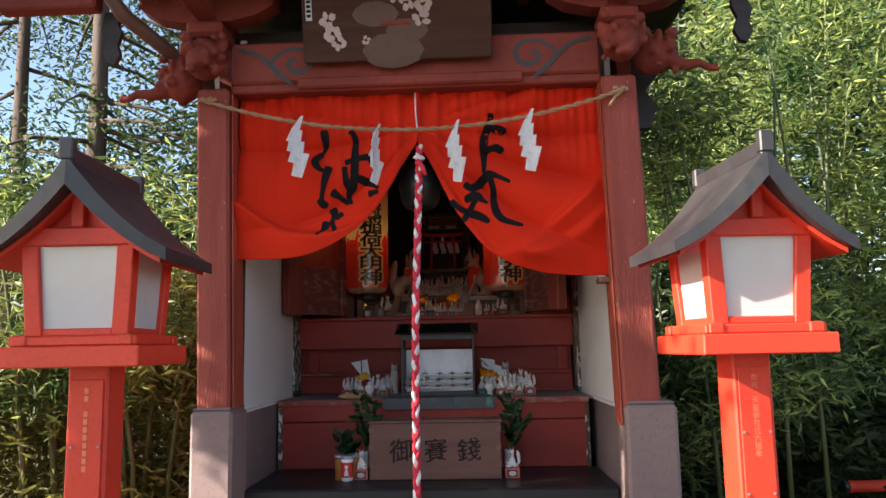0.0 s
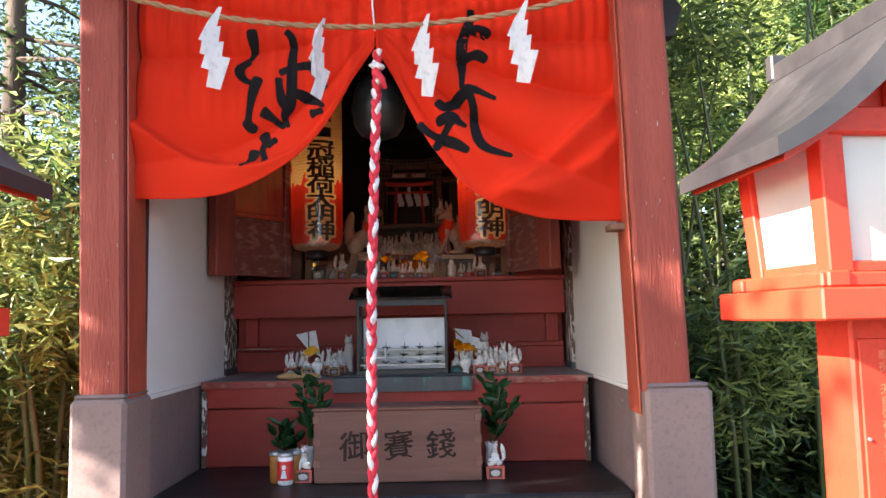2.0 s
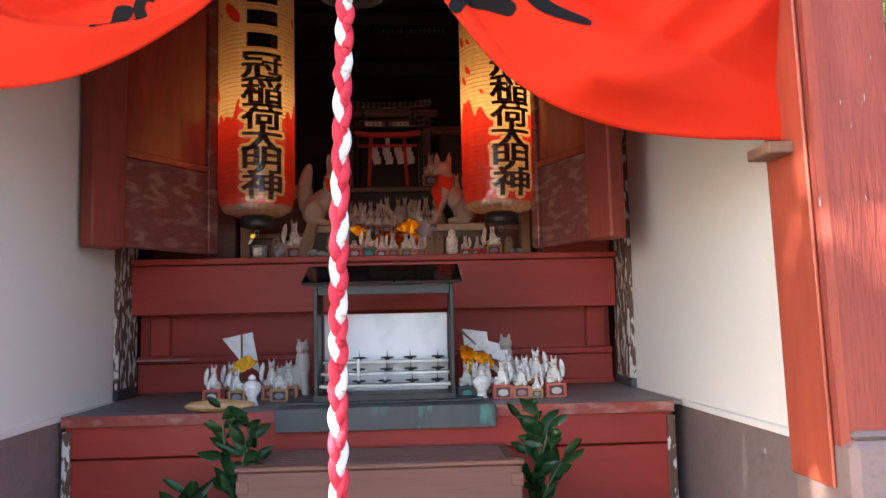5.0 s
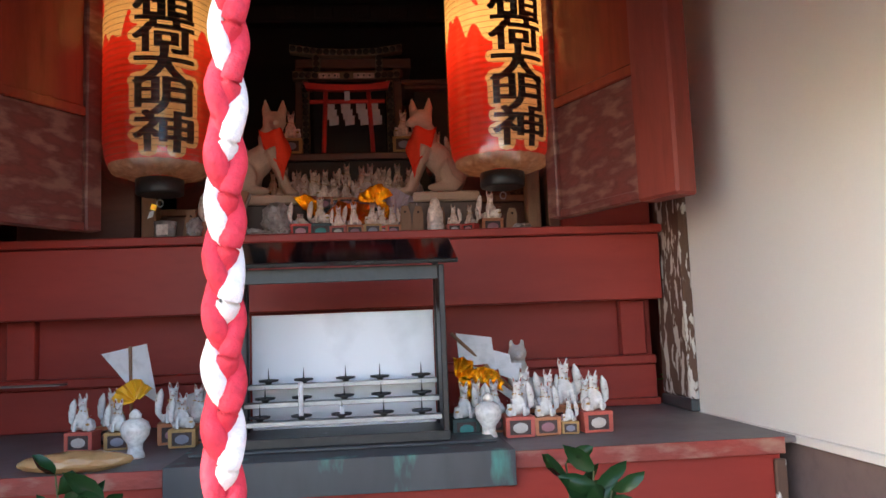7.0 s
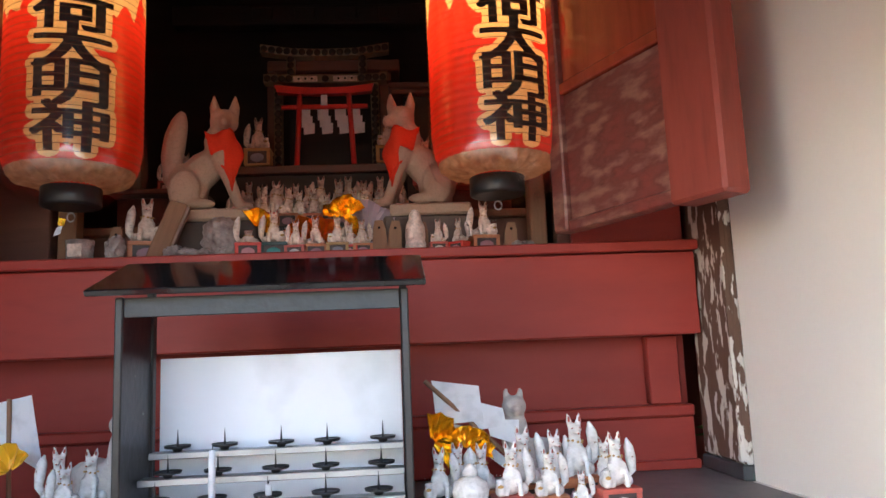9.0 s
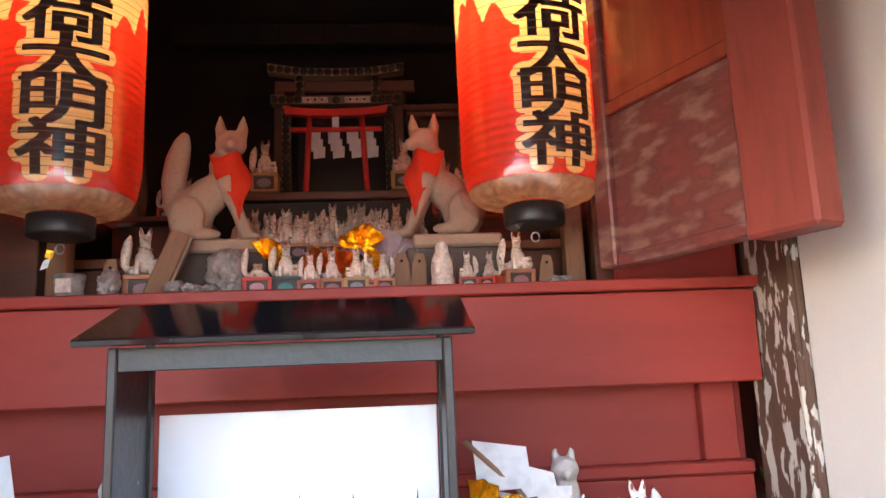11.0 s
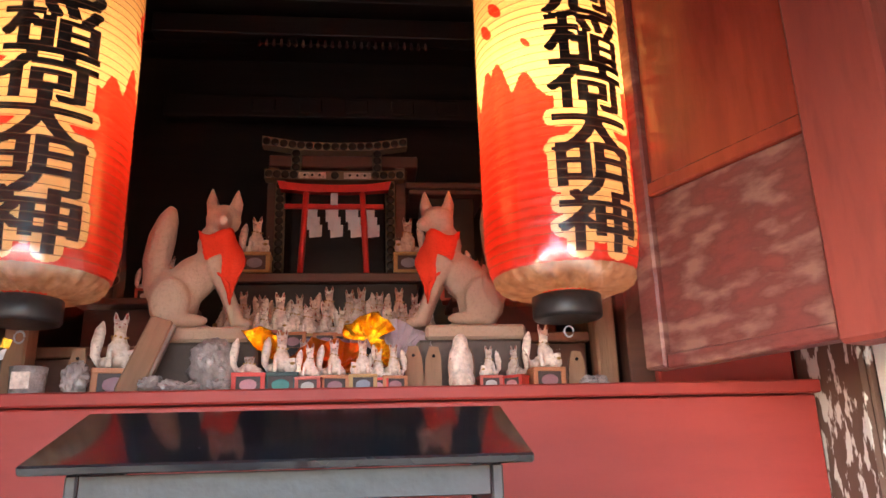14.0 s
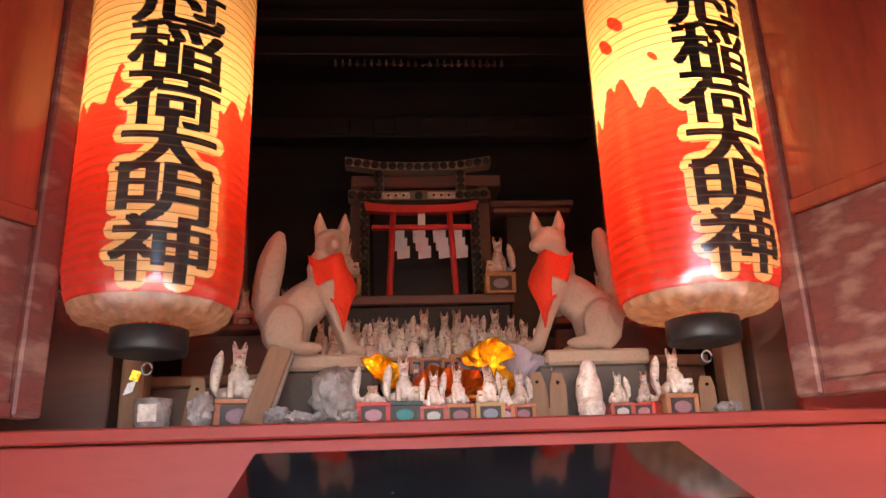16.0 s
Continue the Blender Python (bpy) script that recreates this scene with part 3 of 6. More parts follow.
for k, (gx, gz, gr) in enumerate(((-0.10, 0.22, 0.12), (0.05, 0.14, 0.11), (-0.02, 0.05, 0.16))):
    ball(bm, (gx, -0.014, gz), (gr, 0.003, gr * 0.55), n=2)
part("faded_picture", bm, material("faded_brown_paint", (0.14, 0.075, 0.05), (0.10, 0.058, 0.038), rough=0.7), plank, "faded brown painting")
part("label_strip", block(-0.435, -0.405, -0.019, -0.015, 0.20, 0.34, 0.0005), PAPER, plank, "small white strip with dark marks")
bm = bmesh.new()
for k in range(5):
    solid(bm, -0.43, -0.41, -0.0205, -0.019, 0.215 + k * 0.022, 0.228 + k * 0.022, 0)
tagged(part("dark_mark", bm, INK, plank), kind="stuff")


def carved_head(name, c, sx, long_nose, label):
    """A lumpy carved beam end, melted from many lumps."""
    bm = bmesh.new()
    r = random.Random(int(100 * abs(c[0])) + long_nose)
    ball(bm, (0, 0, 0), (0.095, 0.10, 0.105))
    ball(bm, (0, -0.08, -0.03), (0.06, 0.06, 0.05))
    for k in range(26):
        a, b = r.uniform(0, 6.28), r.uniform(-1, 1)
        ball(bm, (0.09 * math.cos(a), -0.03 + 0.09 * math.sin(a) * 0.9, 0.10 * b), r.uniform(0.018, 0.036), n=1)
    for s in (-1, 1):
        ball(bm, (s * 0.045, -0.09, 0.03), 0.024)
        ball(bm, (s * 0.085, -0.02, 0.05), (0.03, 0.02, 0.045), (0, s * 25, 0))
    if long_nose:
        pts = [(0, -0.09, -0.04), (0, -0.17, -0.06), (0, -0.23, -0.05), (0, -0.29, -0.08), (0, -0.32, -0.075)]
        tube(pts, [0.04, 0.03, 0.022, 0.018, 0.022], 10, bm)
    me = organic(name, bm, [CARVED_RED], 0.007, 3)
    turn = {0: 0, 1: 90, -1: -90}[sx]
    return thing(name, label, "carving", "carved beam ends", bm=me, at=pose(*c, 0, 0, turn))


carved_head("lion_carving", (-1.03, 3.52, 2.80), 0, 0, "red-brown carved lion head on the post top")
carved_head("lion_carving", (0.96, 3.52, 2.82), 0, 0, "red-brown carved lion head on the post top")
carved_head("elephant_carving", (-1.19, 3.66, 2.74), -1, 1, "red-brown carved beam end with a long snout")
carved_head("elephant_carving", (1.13, 3.66, 2.80), 1, 1, "red-brown carved beam end with a long snout")

bracket = thing("bracket_set", "red-brown wooden bracket arms under the eaves", "bracket")
for x in (-1.04, -0.1, 0.96):
    part("bearing_block", block(x - 0.09, x + 0.09, 3.50, 3.72, 2.915, 3.0, 0.02), CARVED_RED, bracket)
for x in (-1.04, 0.96):
    arm = [(-0.34, 0.11), (-0.33, 0.05), (-0.25, 0.0), (-0.12, -0.03), (0.12, -0.03), (0.25, 0.0), (0.33, 0.05), (0.34, 0.11)]
    part("arm", prism(arm, 0.11, pose(x, 3.54, 3.03)), CARVED_RED, bracket)
    part("forward_arm", block(x - 0.05, x + 0.05, 3.15, 3.6, 3.0, 3.10, 0.02), CARVED_RED, bracket)
    for dx in (-0.28, 0, 0.28):
        part("small_block", block(x + dx - 0.055, x + dx + 0.055, 3.53, 3.66, 3.10, 3.16, 0.012), CARVED_RED, bracket)
eave = thing("eave_beam", "weathered red eave beam along the front", "beam")
part("body", block(-1.62, 1.62, 3.26, 3.38, 3.115, 3.235, 0.012), CARVED_RED, eave)
pur = thing("side_beam", "weathered red purlin end carrying the eaves", "beam")
for x0, x1 in ((-1.98, -1.50), (1.22, 1.75)):
    part("body", block(x0, x1, 3.35, 3.44, 3.01, 3.10, 0.01), CARVED_RED, pur)
roof = thing("shrine_roof", "dark shrine roof with deep red-brown eaves", "roof")
for sx in (-1, 1):
    bm = bmesh.new()
    sec = [(0.0, 3.95), (0.6, 3.68), (1.1, 3.47), (1.5, 3.36)]
    for y0, y1 in ((2.95, 6.7),):
        lo = [(sx * x, z) for x, z in sec] + [(sx * x, z + 0.07) for x, z in sec[::-1]]
        prism(lo, y1 - y0, pose(0, y0, 0), bm)
    part("roof_slope", bm, ROOFING, roof)
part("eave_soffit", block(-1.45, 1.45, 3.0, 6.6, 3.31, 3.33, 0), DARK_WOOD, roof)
for i in range(11):
    x = -1.35 + i * 0.27
    part("rafter", block(x - 0.03, x + 0.03, 3.02, 4.0, 3.24, 3.309, 0.004), CARVED_RED, roof)
pend = [(-0.035, 0), (0.04, 0), (0.03, -0.06), (0.05, -0.10), (0.03, -0.16), (0.045, -0.21), (0.02, -0.26), (-0.015, -0.25), (-0.04, -0.2), (-0.02, -0.14), (-0.045, -0.08)]
for x in (-1.46, 1.50):
    p = thing("pendant_board", "dark carved pendant board under the gable", "ornament", "pendant boards", at=pose(x, 3.44, 3.02))
    part("board", prism(pend, 0.03), DARK_WOOD, p)
down = thing("drain_pipe", "dark brown metal drain pipe under the eaves", "pipe")
part("pipe", tube([(-1.45, 3.3, 3.10), (-1.38, 3.4, 2.98), (-1.22, 3.62, 2.86), (-1.12, 3.8, 2.80), (-1.12, 3.9, 2.3)], 0.036, 12), BROWN_WOOD, down)
# near-black cut-outs fill in the shadow under the eaves on both sides
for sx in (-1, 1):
    side = thing("eave_shadow_board", "dark board shapes standing in for eave shade behind the carved beam end", "board")
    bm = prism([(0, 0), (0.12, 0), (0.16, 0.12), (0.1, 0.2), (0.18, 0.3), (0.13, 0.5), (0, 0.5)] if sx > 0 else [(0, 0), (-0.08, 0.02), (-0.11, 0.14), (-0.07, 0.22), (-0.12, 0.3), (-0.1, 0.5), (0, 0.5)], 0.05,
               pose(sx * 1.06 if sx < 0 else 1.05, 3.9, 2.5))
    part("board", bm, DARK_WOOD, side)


# ---- garden lanterns ----
def garden_lantern(x, y, turn, label, bars):
    """A roofed post lantern: pole, tray, tapering lamp box with panels, curved roof."""
    g = thing("wooden_lantern", label, "lantern", "post lanterns", at=pose(x, y, 0, 0, 0, turn))
    part("pole", block(-0.06, 0.06, -0.06, 0.06, -0.02, 1.385, 0.006), VERMILION, g)
    board = part("name_board", block(-0.048, 0.048, -0.067, -0.0605, 0.3, 1.325, 0.002), VERMILION, g)
    part("tray", block(-0.201, 0.201, -0.201, 0.201, 1.363, 1.423, 0.004), VERMILION, g)
    for s in (-1, 1):
        part("foot_rail", block(-0.182, 0.182, s * 0.150 - 0.022, s * 0.150 + 0.022, 1.424, 1.452, 0.004), VERMILION, g)
        part("foot_rail", block(s * 0.150 - 0.022, s * 0.150 + 0.022, -0.178, 0.178, 1.424, 1.455, 0.004), VERMILION, g)
    z0, z1, b0, b1 = 1.452, 1.735, 0.124, 0.140
    for sx in (-1, 1):
        for sy in (-1, 1):
            bm = block(-0.024, 0.024, -0.024, 0.024, 0, z1 - z0, 0.003)
            for v in bm.verts:
                k = v.co.z / (z1 - z0)
                v.co.x += sx * (b0 + (b1 - b0) * k)
                v.co.y += sy * (b0 + (b1 - b0) * k)
                v.co.z += z0
            part("corner_post", bm, VERMILION, g)
    for q in range(4):
        m = pose(0, 0, 0, 0, 0, 90 * q)
        part("top_rail", block(-0.168, 0.168, -0.170, -0.136, 1.712, 1.765, 0.004, m=m), VERMILION, g)
        part("bottom_rail", block(-0.10, 0.10, -0.145, -0.118, z0, z0 + 0.022, 0.003, m=m), VERMILION, g)
        pan = prism([(-0.103, z0 + 0.018), (0.103, z0 + 0.018), (0.118, 1.715), (-0.118, 1.715)], 0.006)
        for v in pan.verts:
            v.co.y += -0.134 - 0.014 * (v.co.z - z0) / (z1 - z0)
        bmesh.ops.transform(pan, matrix=m, verts=pan.verts[:])
        part("panel", pan, FROSTED, g, "frosted white panel")
    for sy in (-1, 1):
        part("gable_strut", block(-0.018, 0.018, sy * 0.158 - 0.014, sy * 0.158 + 0.014, 1.766, 1.86, 0.003), VERMILION, g)
        part("gable_board", prism([(-0.12, 1.766), (0.12, 1.766), (0.0, 1.868)], 0.012, pose(0, sy * 0.135 - 0.006, 0)), VERMILION, g)
    # curved roof, sweeping outward at the eaves and deeper along the ridge
    n = 12
    sec = [(0.275 * (k / n), 1.959 - 1.40 * 0.275 * (k / n) + 1.6 * (0.275 * k / n) ** 2) for k in range(n + 1)]
    thick = lambda a: 0.084 - 0.25 * a + 0.27 * a * a
    for s in (-1, 1):
        poly = [(s * a, b) for a, b in sec] + [(s * a, b - thick(a)) for a, b in sec[::-1]]
        bm = prism(poly, 0.51, pose(0, -0.255, 0))
        for v in bm.verts:
            v.co.y *= 1 - 0.15 * abs(v.co.x) / 0.275
        part("roof_slope", bm, ROOFING, g, "black metal roof slope")
        under = [(s * a, b - thick(a) - 0.002) for a, b in sec[:-1]] + [(s * a, b - thick(a) - 0.016) for a, b in sec[-2::-1]]
        part("eave_board", prism(under, 0.39, pose(0, -0.195, 0)), VERMILION, g)
    ridge = part("ridge", block(-0.016, 0.016, -0.252, 0.258, 1.935, 1.985, 0.005), ROOFING, g)
    for sy in (-1, 1):
        part("ridge_end", block(-0.020, 0.020, sy * 0.245 - 0.014, sy * 0.245 + 0.018, 1.945, 2.010, 0.004), ROOFING, ridge)
    for z in (0.95, 1.13):
        for sx in (-1, 1):
            part("nail", lathe([(0.004, 0), (0.004, 0.004)], 6, (0, 0, 0)), STEEL, board).matrix_basis = pose(sx * 0.04, -0.067, z, 90, 0, 0)
    word = "" if bars else "奉祝天皇御在位六拾年"
    FADED = INK_FADED
    for k in range(10):
        z = 1.292 - k * 0.0225 - (0.022 if k > 1 else 0)
        if bars:
            part("faint_mark", block(-0.006, 0.006, -0.0685, -0.0672, z - 0.008, z + 0.008, 0), FADED, board)
        else:
            bm = glyphs(word[k], 0.023)
            bmesh.ops.transform(bm, matrix=pose(0, -0.0682, z), verts=bm.verts[:])
            part("letter", bm, FADED, board)
    return g


INK_FADED = material("faded_pale_lettering", (0.75, 0.25, 0.12), (0.7, 0.2, 0.1), rough=0.6, bump=0.02)
garden_lantern(1.077, 2.515, 5.6, "vermilion post lantern with a black curved roof", False)
garden_lantern(-0.908, 2.367, 2.9, "vermilion post lantern with reflecting pale panels", True)

# ---- curtain ----
L_EDGE = [(-0.932, 1.845), (-0.753, 1.836), (-0.60, 1.841), (-0.498, 1.871), (-0.362, 1.937), (-0.242, 2.03), (-0.155, 2.15), (-0.098, 2.272), (-0.02, 2.47)]
R_EDGE = [(-0.02, 2.47), (0.046, 2.279), (0.087, 2.173), (0.169, 2.047), (0.234, 1.934), (0.348, 1.828), (0.513, 1.755), (0.679, 1.730), (0.90, 1.726)]
FLAP = [(-0.935, 2.165), (-0.858, 2.094), (-0.764, 2.023), (-0.662, 1.977), (-0.602, 1.962), (-0.433, 1.962), (-0.34, 1.996), (-0.255, 2.063), (-0.169, 2.165), (-0.02, 2.5)]


def along(curve, x):
    for (a, b), (c, d) in zip(curve, curve[1:]):
        if x <= c:
            s = max(0, min(1, (x - a) / (c - a)))
            return b + (d - b) * s
    return curve[-1][1]


def smooth_edge(curve, x):
    return sum(along(curve, x + d) for d in (-0.088, -0.066, -0.044, -0.022, 0, 0.022, 0.044, 0.066, 0.088)) / 9


def cloth_depth(x, z):
    """How far the cloth stands off its plane: gathers under the rod, swags towards the gathered middle, the turned-up hem."""
    top = max(0, min(1, (z - 2.1) / 0.55))
    y = 0.019 * top * math.sin(x * 46 + 3 * math.sin(x * 7)) * (0.6 + 0.4 * math.sin(x * 11 + 2)) + 0.006 * top * math.sin(x * 131 + 1)
    r = math.hypot(x + 0.02, z - 2.5)
    a = math.atan2(2.5 - z, abs(x + 0.02))
    w = math.sin(a * (11 if x > 0 else 7) + 2.2 * r + 0.6 * math.sin(5 * a))
    y += 0.036 * min(1, r * 2.2) * (1 - abs(w) ** 0.7 * 2) * (1 - 0.5 * top) * min(1, max(0, 2.2 - r * 1.6)) * min(1, max(0.12, (z - smooth_edge(R_EDGE if x > -0.02 else L_EDGE, x)) / 0.16))
    if x > -0.02:
        for base, gain, x_from, power, depth in ((1.84, 0.98, 0.39, 1.3, 0.075), (1.845, 1.15, 0.45, 2.0, 0.060)):
            s = (z - (base + gain * max(0, x - x_from) ** power)) / 0.012
            fade = min(1, max(0, x - x_from + 0.08) * 6) * min(1, max(0, 0.92 - x) * 9) * min(1, max(0, z - smooth_edge(R_EDGE, x)) * 14)
            y -= depth * fade * math.exp(min(0, s) * 0.12) / (1 + math.exp(max(-30, min(30, s))))
    else:
        f = smooth_edge(FLAP, x) - z
        bulge = 1 / (1 + math.exp(max(-30, min(30, -f * 160))))
        y -= bulge * (0.072 * math.exp(-max(0, f) * 6) + 0.010) * min(1, (-0.02 - x) * 7)
    return y


def cloth_at(x, z):
    return Vector((x, 3.705 + cloth_depth(x, z), z))


def curtain(edge, x0, x1, label):
    nx, nz = 110, 100
    bm = bmesh.new()
    rows = []
    for j in range(nz + 1):
        row = []
        for i in range(nx + 1):
            x = x0 + (x1 - x0) * i / nx
            lo = smooth_edge(edge, x)
            z = 2.665 + 0.008 * math.sin(x * 41) * (1 - j / nz) + (lo - 2.665) * j / nz
            row.append(bm.verts.new(cloth_at(x, z)))
        rows.append(row)
    for a, b in zip(rows, rows[1:]):
        for i in range(nx):
            bm.faces.new((a[i], b[i], b[i + 1], a[i + 1])).smooth = True
    ob = thing("shrine_curtain", label, "curtain", "curtain halves", bm=bm, mat=CLOTH)
    so = ob.modifiers.new("thickness", "SOLIDIFY")
    so.thickness, so.offset = 0.003, 1
    return ob


left_half = curtain(L_EDGE, -0.915, -0.022, "red cloth curtain half drawn up, with black brushwork")
right_half = curtain(R_EDGE, -0.018, 0.90, "red cloth curtain half drawn up, with black brushwork")


def brush(ob, strokes, width):
    for s in strokes:
        bm = bmesh.new()
        stroke(bm, s, width, 0.003, cloth_at)
        part("brush_stroke", bm, INK, ob, "black brush stroke")


brush(left_half, [[(-0.485, 2.478), (-0.478, 2.419), (-0.489, 2.359)],
                  [(-0.489, 2.359), (-0.529, 2.327), (-0.511, 2.285), (-0.466, 2.261)],
                  [(-0.455, 2.291), (-0.477, 2.234), (-0.494, 2.165), (-0.503, 2.120)],
                  [(-0.516, 2.133), (-0.489, 2.108), (-0.472, 2.119)],
                  [(-0.449, 2.169), (-0.409, 2.141), (-0.364, 2.106)],
                  [(-0.453, 2.091), (-0.435, 2.054), (-0.446, 2.016), (-0.424, 1.963)],
                  [(-0.431, 2.038), (-0.391, 2.060)],
                  [(-0.475, 2.023), (-0.486, 1.983), (-0.515, 1.949)],
                  [(-0.358, 2.471), (-0.333, 2.440), (-0.331, 2.358), (-0.333, 2.277), (-0.342, 2.197), (-0.369, 2.151), (-0.348, 2.105)],
                  [(-0.382, 2.290), (-0.375, 2.220), (-0.360, 2.174)],
                  [(-0.380, 2.306), (-0.331, 2.324), (-0.267, 2.334), (-0.236, 2.299), (-0.211, 2.252)],
                  [(-0.326, 2.236), (-0.268, 2.212), (-0.214, 2.179)],
                  [(-0.268, 2.150), (-0.218, 2.165)]], 0.018)
brush(right_half, [[(0.342, 2.541), (0.337, 2.494), (0.310, 2.429), (0.302, 2.359), (0.303, 2.301), (0.300, 2.231)],
                  [(0.334, 2.463), (0.417, 2.448)],
                  [(0.313, 2.352), (0.359, 2.362), (0.399, 2.343)],
                  [(0.204, 2.187), (0.242, 2.164), (0.299, 2.208), (0.327, 2.231), (0.378, 2.212), (0.427, 2.188)],
                  [(0.327, 2.219), (0.343, 2.162), (0.346, 2.093), (0.359, 2.036), (0.396, 2.001), (0.485, 1.977)],
                  [(0.203, 2.107), (0.260, 2.124), (0.286, 2.105), (0.315, 2.087)],
                  [(0.271, 2.129), (0.241, 2.079), (0.195, 2.005)],
                  [(0.136, 2.108), (0.174, 2.073), (0.218, 2.050), (0.273, 2.026), (0.322, 1.995)],
                  [(0.297, 2.424), (0.303, 2.401)]], 0.019)
rod = thing("curtain_rod", "thin dark rod carrying the curtain", "rod")
part("rod", tube([(-0.95, 3.70, 2.668), (0.9, 3.70, 2.668)], 0.007, 8), IRON, rod)
tie = thing("curtain_tie", "thin white cord gathering the curtain halves", "cord")
part("cord", tube([(-0.03, 3.68, 2.66), (-0.028, 3.67, 2.55), (-0.02, 3.672, 2.46)], 0.004, 6), ROPE_WHITE, tie)

# ---- straw rope and paper streamers ----
def sag(s):
    return Vector((-1.06 + 2.035 * s, 3.565, 2.612 - 0.015 * s - 0.172 * 4 * s * (1 - s)))


straw = thing("straw_rope", "twisted straw rope hung between the posts", "rope")
for ph in (0, math.pi):
    pts = []
    for k in range(181):
        p, a = sag(k / 180), k * 0.62 + ph
        pts.append(p + Vector((0, 0.005 * math.cos(a), 0.005 * math.sin(a))))
    part("strand", tube(pts, 0.0062, 6), ROPE_STRAW, straw)
for p, s in ((sag(0), -1), (sag(1), 1)):
    bm = bmesh.new()
    for k in range(5):
        ball(bm, p + Vector((s * (0.005 - 0.012 * k), 0.004 * (k % 2), 0.006 * math.sin(k * 2))), (0.016, 0.016, 0.013), n=1)
    tube([p, p + Vector((-s * 0.05, -0.01, -0.04 if s > 0 else -0.01)), p + Vector((-s * 0.075, -0.01, -0.085 if s > 0 else 0.0))], [0.007, 0.007, 0.009], 6, bm)
    part("knot", bm, ROPE_STRAW, straw, "frayed knot")


def streamer(s, twist, label="white zigzag paper streamer on the straw rope"):
    p = sag(s)
    ob = thing("paper_streamer", label, "paper streamer", "paper streamers", at=pose(p.x, p.y - 0.012, p.z + 0.03, 4, 0, twist))
    bm = bmesh.new()
    outline = [(-5, 0), (5, 0), (-10, -60), (2, -58), (-5, -105), (10, -103), (5, -150), (30, -155), (0, -250), (-42, -240), (-32, -192), (-55, -185), (-45, -145), (-60, -140), (-52, -105), (-62, -102), (-40, -50)]
    prism([((a + 12) * 0.0012, b * 0.0012) for a, b in outline], 0.0012, None, bm)
    for v in bm.verts:
        v.co.y -= 0.012 * math.sin(v.co.z * 60) * (v.co.x * 14)
    part("folded_paper", bm, PAPER, ob)


streamer(0.236, 10)
streamer(0.424, 62)
streamer(0.605, -28)
streamer(0.778, -14)

# ---- bell and bell rope ----
bell = thing("shrine_bell", "dull dark bronze bell hanging behind the curtain", "bell", at=pose(-0.025, 3.86, 2.09))
prof = [(0.001, 0), (0.04, 0.004), (0.075, 0.02), (0.098, 0.055), (0.104, 0.10), (0.109, 0.115), (0.109, 0.13), (0.104, 0.145), (0.1, 0.18), (0.085, 0.22), (0.05, 0.25), (0.015, 0.26)]
part("shell", lathe(prof, 32), BRONZE, bell)
part("hanger", tube([(0, 0, 0.25), (0, 0, 0.87)], 0.008, 8), IRON, bell)
rope = thing("bell_rope", "braided crimson and white cloth bell rope", "rope")
rope_line = [(-0.010, 3.665, 2.38), (-0.018, 3.66, 2.15), (-0.030, 3.66, 1.85), (-0.042, 3.66, 1.5), (-0.046, 3.66, 1.2), (-0.046, 3.66, 0.9), (-0.046, 3.66, 0.55)]


def on_rope(s):
    k = s * (len(rope_line) - 1)
    i = min(int(k), len(rope_line) - 2)
    return Vector(rope_line[i]).lerp(Vector(rope_line[i + 1]), k - i)


for j, mt in enumerate((ROPE_RED, ROPE_WHITE, ROPE_RED)):
    pts, rad = [], []
    for k in range(601):
        s = k / 600
        a = s * 2 * math.pi * 12.5 + j * 2 * math.pi / 3
        pts.append(on_rope(s) + Vector((0.0095 * math.sin(a), 0.0075 * math.sin(2 * a), 0)))
        rad.append((0.0102 if j != 1 else 0.0100) * (1 + 0.07 * math.sin(a * 2.3 + j) + 0.05 * math.sin(k * 0.37 + 2 * j)))
    part("strand", tube(pts, rad, 10), mt, rope, "white cloth strand" if j == 1 else "crimson cloth strand")
bm = bmesh.new()
for k in range(7):
    ball(bm, (-0.012 + 0.012 * math.sin(k * 2.1), 3.652 + 0.008 * math.cos(k * 1.7), 2.315 + 0.008 * math.sin(k * 3)), (0.02, 0.016, 0.009), (0, 20 * math.sin(k), 0), 2)
part("binding", bm, ROPE_WHITE, rope, "frayed white binding")
part("tail_end", tube([(-0.02, 3.64, 2.30), (0.008, 3.63, 2.26), (0.018, 3.632, 2.225)], [0.012, 0.012, 0.008], 8), ROPE_RED, rope)

INK_BOX = material("faded_box_ink", (0.022, 0.014, 0.012), (0.035, 0.02, 0.016), rough=0.8, bump=0.1, spec=0.2)
# ---- offering box and the things on the floor ----
box = thing("offering_box", "brown wooden offering box with dark brush writing", "offering box")
FX0, FX1, FY0, FY1 = -0.315, 0.355, 4.0, 4.30
front = part("front_board", block(FX0, FX1, FY0, FY0 + 0.024, FLOOR_Z + 0.002, 1.02, 0.004), BOX_WOOD, box)
part("back_board", block(FX0, FX1, FY1 - 0.024, FY1, FLOOR_Z + 0.002, 1.02, 0.004), BOX_WOOD, box)
for x in (FX0, FX1 - 0.024):
    part("side_board", block(x, x + 0.024, FY0 + 0.025, FY1 - 0.025, FLOOR_Z + 0.002, 1.019, 0.004), BOX_WOOD, box)
    for k in range(3):
        part("joint", block(x - 0.003, x + 0.027, FY0 - 0.002, FY0 + 0.02, 0.80 + k * 0.085, 0.83 + k * 0.085, 0.002), BROWN_WOOD, box)
